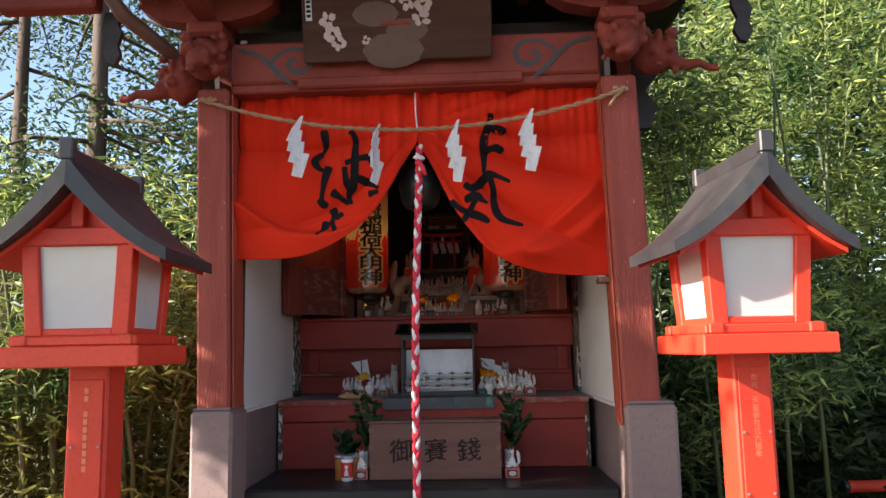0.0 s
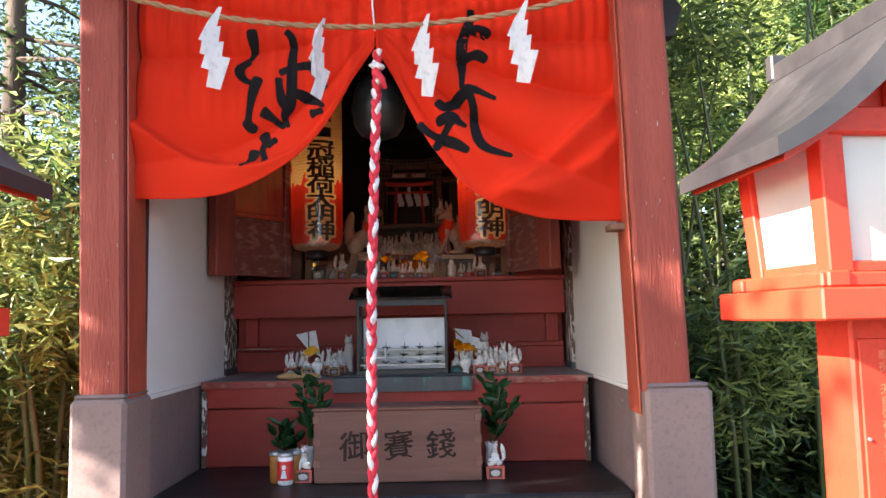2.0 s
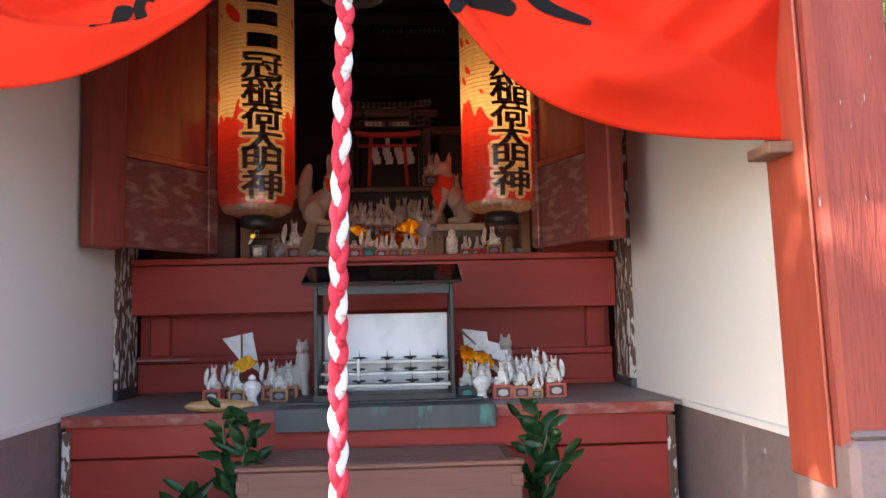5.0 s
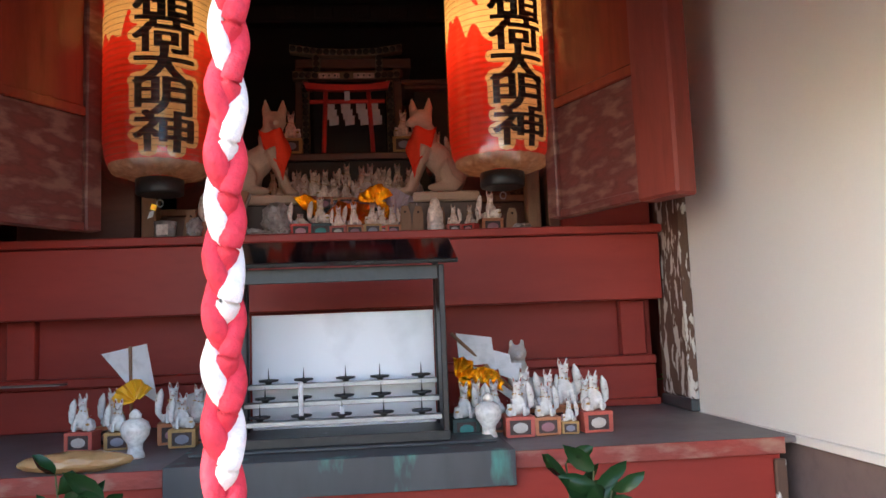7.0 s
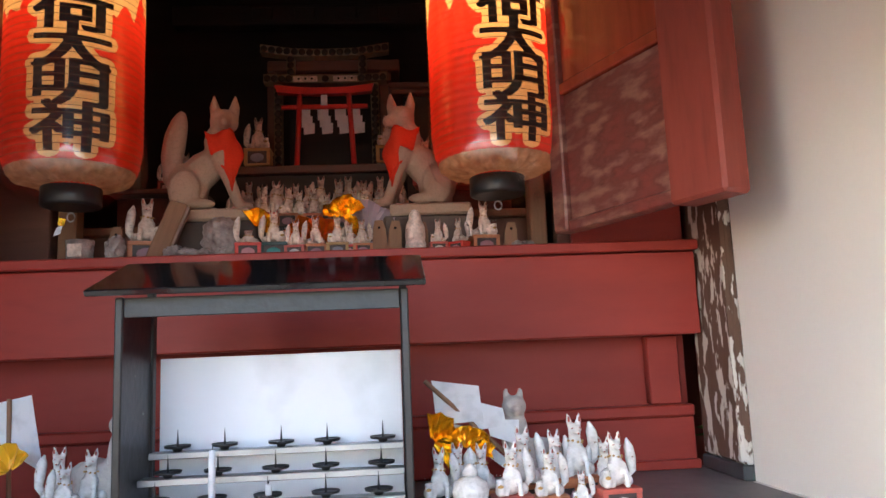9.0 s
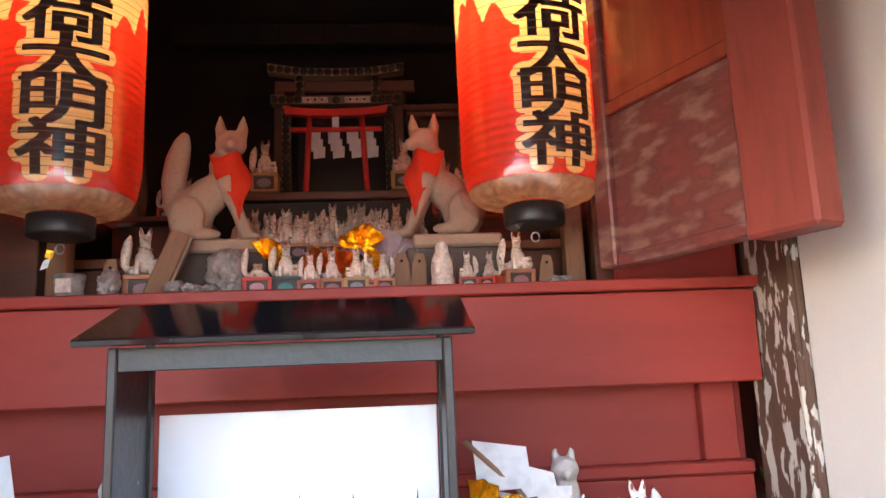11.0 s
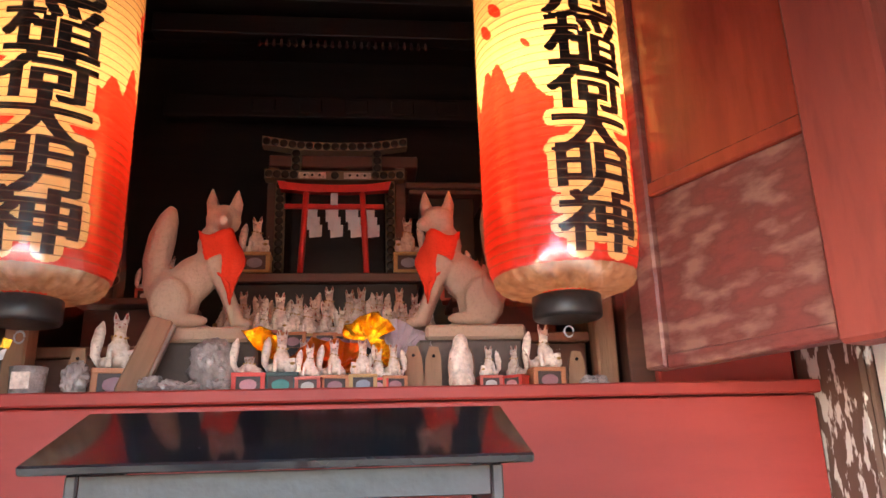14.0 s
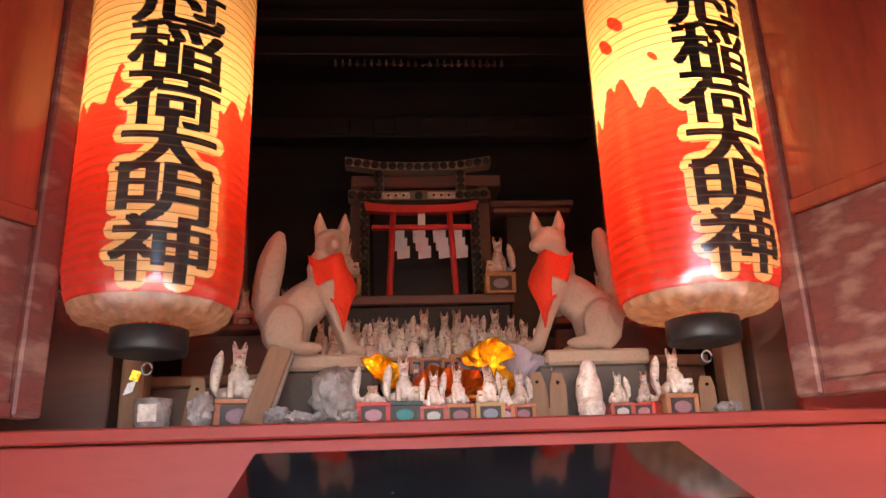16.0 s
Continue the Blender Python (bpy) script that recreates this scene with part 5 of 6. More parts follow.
def figurine(name, s, tail, base, cub, skin, base_h=0.039, low=False):
    """A small ceramic fox on a painted plinth with an oval plaque, as one mesh."""
    bm = bmesh.new()
    fox_body(bm, s, tail, low)
    if cub:
        ball(bm, (-tail * 0.19 * s, -0.14 * s, 0.13 * s), (0.08 * s, 0.085 * s, 0.13 * s))
        tube([(-tail * 0.19 * s, -0.15 * s, 0.2 * s), (-tail * 0.2 * s, -0.17 * s, 0.31 * s)], [0.05 * s, 0.055 * s], 8, bm)
        for q in (-1, 1):
            ball(bm, ((-tail * 0.2 + q * 0.03) * s, -0.165 * s, 0.39 * s), (0.016 * s, 0.014 * s, 0.055 * s))
    me = organic(name, bm, [], 0.0021, 1)
    bm = bmesh.new()
    bm.from_mesh(me)
    for v in bm.verts:
        v.co.z += base_h
    for f in bm.faces:
        f.smooth = True
    w = 0.275 * s

    drop = 0.42 if low else 1.0
    groups = {k: bmesh.new() for k in (1, 2, 3, 4, 5)}
    solid(groups[1], -w, w, -w * 0.8 + 0.002, w * 0.9, 0, base_h, 0.001)
    solid(groups[1], -w * 1.06, w * 1.06, -w * 0.88, w * 0.95, base_h - 0.006, base_h + 0.001, 0.001)
    solid(groups[1], -w * 1.02, w * 1.02, -w * 0.84, -w * 0.7, 0, 0.005, 0.001)
    for q in (-1, 1):
        solid(groups[1], q * w * 0.9 - 0.0032, q * w * 0.9 + 0.0032, -w * 0.84, -w * 0.7, 0.004, base_h - 0.005, 0.0006)
        ball(groups[4], (q * 0.05 * s, -0.125 * s, 0.755 * s * drop + base_h), (0.022 * s, 0.012 * s, 0.009 * s), (0, q * 20, 0), 1)
        ball(groups[4], (q * 0.069 * s, -0.042 * s, 0.885 * s * drop + base_h), (0.017 * s, 0.012 * s, 0.06 * s * drop), (8, q * 5, 0), 1)
    solid(groups[2], -w * 0.8, w * 0.8, -w * 0.8 + 0.0008, -w * 0.8 + 0.003, 0.005, base_h - 0.006, 0)
    ball(groups[3], (0, -w * 0.8, base_h * 0.47), (w * 0.56, 0.0016, base_h * 0.26), n=2)
    ball(groups[4], (0, -0.235 * s, 0.68 * s * drop + base_h), 0.016 * s, n=1)
    for k in range(9):
        a = 2 * math.pi * k / 9
        ball(groups[5], (0.098 * s * math.cos(a), -0.012 * s + 0.1 * s * math.sin(a), (0.545 + 0.02 * math.sin(a * 2)) * s * drop + base_h), 0.021 * s, n=1)
    if cub:
        ball(groups[5], (-tail * 0.19 * s, -0.215 * s, 0.2 * s + base_h), (0.05 * s, 0.02 * s, 0.035 * s), n=1)
    for index, g in groups.items():
        for f in g.faces:
            f.material_index = index
        piece = bpy.data.meshes.new("piece")
        g.to_mesh(piece)
        g.free()
        bm.from_mesh(piece)
    out = bpy.data.meshes.new(name)
    bm.to_mesh(out)
    bm.free()
    for m in (skin, BASE_COLOURS[base], PLINTH_DARK, OVALS[base], FACE_PAINT, SCARF_GOLD):
        out.materials.append(m)
    return out


KINDS = {}


def fox(x, y, z, h, tail=1, base=0, cub=True, skin="white", turn=0, label="", group="ceramic foxes", low=False):
    """Places a ceramic fox of height h; alike ones share a mesh."""
    mats = {"white": PORCELAIN, "dusty": DUSTY}
    key = (tail, base, cub, skin, low)
    if key not in KINDS:
        KINDS[key] = figurine("fox_figurine", 0.080, tail, base, cub, mats[skin], low=low)
    k = h / (0.07 if low else 0.119)
    names = ("red", "orange", "dark teal", "ochre", "bright red")
    ob = new("fox_figurine", KINDS[key])
    ob.matrix_basis = pose(x, y, z, 0, 0, turn) @ Matrix.Diagonal((k * 1.26, k * 1.15, k, 1))
    return tagged(ob, label or ("dusty" if skin == "dusty" else "white glazed") + (" crouching" if low else "") + " fox figurine on a " + names[base] + " plinth" + (" with a cub" if cub else ""), "fox figurine", group)


# front row on the altar shelf
fox(-0.111, 5.03, SHELF_Z, 0.068, -1, 4, False, "dusty", 6, group="altar foxes", low=True)
for x, h, tail, base, cub, turn in ((-0.342, 0.158, -1, 1, True, 14), (-0.058, 0.122, -1, 2, True, 4), (-0.007, 0.092, -1, 0, False, -8), (0.034, 0.104, -1, 1, False, 9), (0.085, 0.10, 1, 3, True, 3), (0.113, 0.082, -1, 4, False, -12), (0.139, 0.09, 1, 1, False, 10),
                                    (0.310, 0.084, 1, 0, True, 4), (0.357, 0.084, 1, 4, False, -40), (0.417, 0.127, -1, 1, True, 8)):
    fox(x, 5.03 + 0.02 * (h > 0.1) + 0.012 * (h > 0.15), SHELF_Z, h, tail, base, cub, "dusty", turn, group="altar foxes")
# crowd on the tier behind
tier = thing("inner_tier", "dark wooden tier board holding small foxes", "shelf")
part("tier_board", block(-0.30, 0.28, 5.27, 5.60, 1.700, 1.722, 0.003), DARK_WOOD, tier)
for x in (-0.29, 0.26):
    part("tier_support", block(x, x + 0.02, 5.28, 5.58, SHELF_Z + 0.001, 1.699, 0.002), DARK_WOOD, tier)
part("back_step", block(-0.28, 0.26, 5.545, 5.60, 1.7225, 1.79, 0.003), DARK_WOOD, tier)
part("upper_board", block(-0.28, 0.24, 5.64, 5.95, 1.955, 1.98, 0.003), BROWN_WOOD, tier)
part("upper_riser", block(-0.27, 0.23, 5.66, 5.68, SHELF_Z + 0.001, 1.954, 0.002), DARK_WOOD, tier)
rr = random.Random(12)
for k in range(13):
    fox(-0.20 + k * 0.034 + rr.uniform(-0.006, 0.006), 5.32 + rr.uniform(-0.01, 0.03), 1.722, rr.uniform(0.092, 0.115) + (0.03 if k in (3, 8) else 0), rr.choice((-1, 1)), rr.choice((0, 1, 3)), rr.random() < 0.4, "dusty", rr.uniform(-25, 25), group="tier foxes")
for k in range(12):
    fox(-0.22 + k * 0.04 + rr.uniform(-0.008, 0.008), 5.46 + rr.uniform(-0.01, 0.04), 1.722, rr.uniform(0.115, 0.145), rr.choice((-1, 1)), rr.choice((0, 1, 3)), False, "dusty", rr.uniform(-25, 25), group="tier foxes")
for k in range(12):
    fox(-0.25 + k * 0.042 + rr.uniform(-0.008, 0.008), 5.572, 1.79, rr.uniform(0.105, 0.14), rr.choice((-1, 1)), rr.choice((0, 1, 3)), False, "dusty", rr.uniform(-25, 25), group="tier foxes")
mid = thing("low_tier", "low dark board between the stone foxes", "shelf")
part("tier_board", block(-0.15, 0.19, 5.13, 5.26, 1.625, 1.64, 0.003), DARK_WOOD, mid)
part("tier_support", block(-0.14, 0.18, 5.14, 5.25, SHELF_Z + 0.001, 1.624, 0.002), DARK_WOOD, mid)
for k in range(7):
    fox(-0.125 + k * 0.047 + rr.uniform(-0.006, 0.006), 5.2 + rr.uniform(-0.02, 0.02), 1.64, rr.uniform(0.07, 0.10), rr.choice((-1, 1)), rr.choice((0, 1, 3)), rr.random() < 0.4, "dusty", rr.uniform(-20, 20), group="tier foxes")
# larger pair beside the little gate, and others behind the stone foxes
fox(0.205, 5.66, 1.98, 0.165, 1, 3, True, "dusty", 0, "dusty fox figurine on a gilded plinth beside the small gate")
fox(-0.20, 5.66, 1.98, 0.165, -1, 3, True, "dusty", 0, "dusty fox figurine on a gilded plinth beside the small gate")
side_shelf = thing("side_tier", "dark side board holding foxes behind the stone ones", "shelf", "side tiers")
part("tier_board", block(0.29, 0.56, 5.40, 5.56, 1.845, 1.86, 0.003), BROWN_WOOD, side_shelf)
part("tier_support", block(0.36, 0.555, 5.24, 5.26, SHELF_Z + 0.001, 1.72, 0.002), BROWN_WOOD, side_shelf)
part("tier_support", block(0.30, 0.55, 5.45, 5.47, SHELF_Z + 0.001, 1.844, 0.002), BROWN_WOOD, side_shelf)
part("front_rail", block(0.36, 0.56, 5.225, 5.262, 1.721, 1.742, 0.003), OLD_WOOD, side_shelf)
side_shelf = thing("side_tier", "dark side board holding foxes behind the stone ones", "shelf", "side tiers")
part("tier_board", block(-0.56, -0.31, 5.40, 5.56, 1.845, 1.86, 0.003), BROWN_WOOD, side_shelf)
part("tier_support", block(-0.555, -0.30, 5.24, 5.26, SHELF_Z + 0.001, 1.70, 0.002), BROWN_WOOD, side_shelf)
part("tier_support", block(-0.55, -0.32, 5.45, 5.47, SHELF_Z + 0.001, 1.844, 0.002), BROWN_WOOD, side_shelf)
part("front_rail", block(-0.56, -0.30, 5.225, 5.262, 1.701, 1.722, 0.003), OLD_WOOD, side_shelf)
for x, h in ((0.31, 0.15), (0.36, 0.11), (0.42, 0.13), (-0.33, 0.10), (-0.37, 0.12), (-0.42, 0.10), (0.475, 0.1)):
    fox(x, 5.47, 1.86, h, 1 if x > 0 else -1, 0, False, "dusty", -10 if x > 0 else 10, group="side foxes")


def stone_fox(x, y, z, sx, label):
    """A seated granite fox in profile with its head turned to the front; one plain mesh."""
    bm = bmesh.new()
    q = lambda a, b, c: (sx * a, b, c)
    ball(bm, q(-0.082, 0, 0.058), (0.052, 0.044, 0.058))
    ball(bm, q(-0.05, 0, 0.095), (0.062, 0.036, 0.043), (0, -sx * 38, 0))
    ball(bm, q(-0.008, 0, 0.145), (0.036, 0.033, 0.058), (0, -sx * 18, 0))
    for b in (-0.026, 0.026):
        ball(bm, q(-0.085, b * 1.5, 0.045), (0.04, 0.019, 0.047))
        ball(bm, q(-0.05, b * 1.7, 0.013), (0.042, 0.014, 0.013))
        tube([q(-0.008, b, 0.13), q(0.018, b, 0.07), q(0.045, b, 0.008)], [0.022, 0.015, 0.014], 10, bm)
        ball(bm, q(0.056, b, 0.010), (0.02, 0.013, 0.011))
    ball(bm, q(0.004, -0.006, 0.208), (0.037, 0.034, 0.030))
    tube([q(0.014, -0.014, 0.204), q(0.034, -0.032, 0.195), q(0.044, -0.042, 0.189)] if sx < 0 else [q(0.006, -0.02, 0.204), q(0.008, -0.05, 0.194), q(0.009, -0.068, 0.190)], [0.022, 0.014, 0.008], 10, bm)
    for b in (-0.024, 0.024):
        tube([q(0.004 + b * 0.8, 0.004, 0.222), q(0.004 + b * 1.05, 0.004, 0.245), q(0.004 + b * 1.1, 0.006, 0.274)], [0.016, 0.0135, 0.003], 8, bm)
    tube([q(-0.105, 0.012, 0.03), q(-0.124, 0.012, 0.08), q(-0.124, 0.012, 0.13), q(-0.116, 0.012, 0.175), q(-0.106, 0.012, 0.212), q(-0.099, 0.012, 0.235)], [0.013, 0.022, 0.028, 0.028, 0.021, 0.009], 12, bm)
    me = organic("stone_fox", bm, [GRANITE], 0.0042, 4)
    return thing("stone_fox", label, "statue", "stone foxes", bm=me, at=pose(x, y, z, 0, 0, sx * 6) @ Matrix.Diagonal((0.97, 1.03, 1.09, 1)))


def fox_bib(x, y, z, sx):
    """A red cloth tied round the neck, hanging in a point."""
    bm = bmesh.new()
    nu, nv = 18, 12
    rows = []
    for j in range(nv + 1):
        v = j / nv
        row = []
        for i in range(nu + 1):
            u = 2 * i / nu - 1
            a = u * (2.4 * (1 - v) ** 1.1 + 0.10)
            r = 0.037 + 0.014 * v + 0.003 * math.sin(u * 9 + v * 4)
            row.append(bm.verts.new((sx * (r * math.sin(a) + 0.028 * v), -r * math.cos(a) * 0.95, 0.190 - 0.15 * v * (1 - 0.3 * abs(u)) + 0.008 * math.sin(u * 7))))
        rows.append(row)
    for a, b in zip(rows, rows[1:]):
        for i in range(nu):
            bm.faces.new((a[i], a[i + 1], b[i + 1], b[i])).smooth = True
    ob = thing("cloth_bib", "bright red cloth bib tied on the stone fox", "bib", "fox bibs", bm=bm, mat=BIB, at=pose(x, y, z, 0, 0, sx * 12))
    so = ob.modifiers.new("thickness", "SOLIDIFY")
    so.thickness = 0.0025


for sx, x in ((1, -0.198), (-1, 0.242)):
    stone_fox(x, 5.165, 1.736, sx, "seated tan granite fox on a slab, wearing a bib")
    fox_bib(x - sx * 0.004, 5.163, 1.742, sx)
    ped = thing("stone_slab", "rough tan stone slab under the fox", "slab", "stone slabs")
    part("slab", block(x - 0.068 - 0.03 * sx, x + 0.125 - 0.03 * sx - (0.02 if sx > 0 else 0), 5.10, 5.235, 1.708, 1.736, 0.005), GRANITE, ped)
    part("under_slab", block(x - 0.085 - 0.03 * sx, x + 0.12 - 0.03 * sx, 5.105, 5.24, SHELF_Z + 0.001, 1.7075, 0.006), material("dark_stone_block", (0.14, 0.1, 0.085), (0.09, 0.065, 0.055), rough=0.85, grain=60, bump=0.4), ped)

# clutter among the front row
for x, h, w, lean in ((0.180, 0.092, 0.036, -2), (0.211, 0.090, 0.034, 3), (0.478, 0.078, 0.034, 5), (-0.418, 0.095, 0.034, 4), (0.275, 0.085, 0.03, 2)):
    tgb = thing("wooden_tag", "small bare wooden tag leaning on the shelf", "wooden tag", "wooden tags", at=pose(x, 5.06, SHELF_Z, -8, lean, 0))
    part("tag", prism([(-w / 2, 0.001), (w / 2, 0.001), (w * 0.42, h * 0.75), (w * 0.25, h), (-w * 0.25, h), (-w * 0.42, h * 0.75)], 0.008), OLD_WOOD, tgb)
    part("hole", lathe([(0.003, 0), (0.003, 0.002)], 8), INK, tgb).matrix_basis = pose(0, -0.0005, h * 0.8, 90, 0, 0)
bm = bmesh.new()
ball(bm, (0, 0, 0.045), (0.024, 0.02, 0.05))
ball(bm, (0, -0.005, 0.085), (0.015, 0.015, 0.02))
ball(bm, (0, -0.01, 0.02), (0.025, 0.02, 0.022))
thing("worn_statuette", "worn pale standing statuette on the shelf", "statuette", bm=organic("worn_statuette", bm, [DUSTY], 0.003, 2), at=pose(0.259, 5.03, SHELF_Z))
r3 = random.Random(44)


def crumple(name, label, category, group, radii, seed, mat, at, crease=0.005):
    """A lump in creased plastic: a ball pushed in along random sharp folds."""
    bm = bmesh.new()
    ball(bm, (0, 0, 0), 1.0, n=4)
    off = Vector((seed * 3.1, seed * 1.7, seed))
    for v in bm.verts:
        d = v.co.normalized()
        fold = abs(noise.noise(d * 2.3 + off)) + 0.6 * abs(noise.noise(d * 5.1 - off)) + 0.3 * abs(noise.noise(d * 11 + off))
        v.co = Vector((d.x * radii[0], d.y * radii[1], d.z * radii[2] + radii[2] * 0.96)) + d * crease * (2.2 * fold - 1.0)
        v.co.z = max(v.co.z, 0.001)
    for f in bm.faces:
        f.smooth = True
    return thing(name, label, category, group, bm=bm, mat=mat, at=at)


crumple("plastic_wrapped_stone", "dusty grey statuette wrapped in crumpled clear plastic", "wrapped statuette", "", (0.039, 0.034, 0.054), 4, CRUMPLED, pose(-0.176, 5.05, SHELF_Z + 0.001), 0.008)
for k, (x, y, rad, tilt) in enumerate(((-0.262, 4.99, (0.030, 0.018, 0.016), -14), (-0.222, 4.965, (0.026, 0.014, 0.010), 8), (-0.198, 4.96, (0.022, 0.014, 0.008), -6), (-0.388, 4.985, (0.022, 0.010, 0.030), 12), (-0.150, 4.975, (0.016, 0.012, 0.012), 0), (0.492, 5.03, (0.02, 0.014, 0.012), 10), (0.516, 5.05, (0.018, 0.012, 0.014), -8))):
    crumple("wrapped_packet", "small packet in dusty crinkled plastic on the shelf", "packet", "dusty packets", rad, 11 + k, CRUMPLED, pose(x, y, SHELF_Z + 0.001, 0, tilt, 4 * tilt))
cup = thing("glass_cup", "dusty glass cup standing on the shelf", "cup", at=pose(-0.462, 5.0, SHELF_Z + 0.001))
part("wall", lathe([(0.022, 0), (0.026, 0.003), (0.029, 0.05), (0.027, 0.05), (0.024, 0.006), (0.001, 0.005)], 20, caps=False), CRUMPLED, cup)
part("label", block(-0.015, 0.015, -0.0305, -0.027, 0.012, 0.04, 0.001), DUSTY, cup, "pale paper label")
pl = thing("leaning_plank", "thick worn plank end leaning against the stone slab", "plank", at=pose(-0.305, 5.0, SHELF_Z + 0.002, -22, 17, 8))
part("plank", block(-0.02, 0.02, -0.012, 0.012, 0, 0.155, 0.003), OLD_WOOD, pl)
part("end_face", block(0.0205, 0.026, -0.011, 0.011, 0.03, 0.15, 0.001), DUSTY_BROWN, pl)


def foil(x, y, z, s, seed, mat, label, name="gold_foil", tilt=0):
    """A pleated fan of stiff shiny paper, standing and a little crushed."""
    r = random.Random(seed)
    bm = bmesh.new()
    n = 13
    rows = []
    for rad in (0.12, 0.45, 0.78, 1.0):
        row = []
        for i in range(n):
            a = radians(-78 + 156 * i / (n - 1))
            deep = (0.13 if i % 2 else -0.13) * rad + r.uniform(-0.09, 0.09)
            rr = rad * (1 + r.uniform(-0.09, 0.09))
            row.append(bm.verts.new((s * rr * math.sin(a), s * (deep - 0.35 * rad * rad), s * rr * math.cos(a))))
        rows.append(row)
    for a, b in zip(rows, rows[1:]):
        for i in range(n - 1):
            bm.faces.new((a[i], a[i + 1], b[i + 1]))
            bm.faces.new((a[i], b[i + 1], b[i]))
    ob = thing(name, label, "folded paper", "folded papers", bm=bm, mat=mat, at=pose(x, y, z, 0, tilt, 0))
    so = ob.modifiers.new("thickness", "SOLIDIFY")
    so.thickness = 0.0008


ORANGE_FOIL = material("orange_foil", (0.85, 0.22, 0.02), (0.6, 0.12, 0.015), rough=0.3, metal=0.8, grain=90, bump=0.4)
LILAC = material("lilac_paper", (0.5, 0.38, 0.42), (0.42, 0.3, 0.35), rough=0.7)
foil(-0.105, 5.10, SHELF_Z + 0.085, 0.046, 1, GOLD, "crumpled shiny gold paper among the foxes", tilt=40)
foil(0.005, 5.13, SHELF_Z + 0.045, 0.066, 2, ORANGE_FOIL, "crumpled orange foil among the foxes", tilt=-12)
foil(0.045, 5.11, SHELF_Z + 0.05, 0.056, 4, ORANGE_FOIL, "crumpled orange foil among the foxes", tilt=20)
foil(0.098, 5.10, SHELF_Z + 0.105, 0.050, 3, GOLD, "crumpled shiny gold paper among the foxes", tilt=-8)
foil(0.108, 5.09, SHELF_Z + 0.075, 0.032, 6, GOLD, "crumpled shiny gold paper among the foxes", tilt=55)
foil(0.150, 5.14, SHELF_Z + 0.07, 0.075, 5, LILAC, "folded lilac paper fan among the foxes", "folded_paper", tilt=14)

# ---- small gate and cabinet shrine inside ----
STUDS = material("dark_bronze_disc", (0.045, 0.026, 0.018), (0.025, 0.016, 0.012), rough=0.4, metal=0.3, bump=0.1)
GILT = material("dull_gilt_edging", (0.30, 0.22, 0.14), (0.18, 0.12, 0.075), rough=0.5, metal=0.2, grain=90, bump=0.2)
LACQUER = material("dark_red_lacquer", (0.68, 0.045, 0.035), (0.58, 0.035, 0.028), rough=0.4, bump=0.05)
gate = thing("small_torii", "small red lacquered torii gate with white papers", "torii")
TY = 5.70
for x0, x1 in ((-0.088, -0.075), (0.094, 0.081)):
    part("leg", tube([(x0, TY, 1.981), (x1, TY, 2.235)], 0.0085, 12), LACQUER, gate)
top = [(-0.155, 2.289), (-0.08, 2.280), (0.003, 2.278), (0.09, 2.280), (0.162, 2.290), (0.154, 2.264), (0.09, 2.258), (0.003, 2.256), (-0.08, 2.258), (-0.147, 2.264)]
part("lintel", prism(top, 0.026, pose(0, TY - 0.013, -0.03)), LACQUER, gate)
part("tie", block(-0.135, 0.142, TY - 0.006, TY + 0.006, 2.180, 2.194, 0.002), LACQUER, gate)
part("tablet", block(-0.007, 0.013, TY - 0.016, TY - 0.01, 2.188, 2.222, 0.001), PAPER, gate, "small white tablet")
for k, x in enumerate((-0.062, -0.004, 0.052, 0.098)):
    slips = part("hanging_paper", prism([(x - 0.018, 2.182), (x + 0.018, 2.184), (x + 0.017, 2.150), (x - 0.017, 2.146)], 0.0012, pose(0, TY + 0.012, 0)), PAPER, gate, "white zigzag paper")
    for j in (1, 2):
        a, b = x + 0.007 * j, 2.182 - 0.024 * j
        part("fold", prism([(a - 0.018, b), (a + 0.018, b + 0.002), (a + 0.017, b - 0.032), (a - 0.017, b - 0.036)], 0.0012, pose(0, TY + 0.012 - 0.002 * j, 0)), PAPER, slips)
cab = thing("cabinet_shrine", "black lacquered cabinet shrine with studded fittings", "cabinet shrine")
CY = 5.80
DISC = as_mesh("stud", lathe([(0.0122, 0), (0.011, 0.003), (0.004, 0.0034), (0.001, 0.0034)], 16), STUDS)
for x in (-0.158, 0.163):
    pillar = part("pillar", block(x - 0.014, x + 0.014, CY - 0.015, CY + 0.015, 1.981, 2.30, 0.003), GILT, cab)
    for k in range(14):
        part("stud", DISC, None, pillar).matrix_basis = pose(x, CY - 0.015, 1.995 + k * 0.0222, 90, 0, 0)
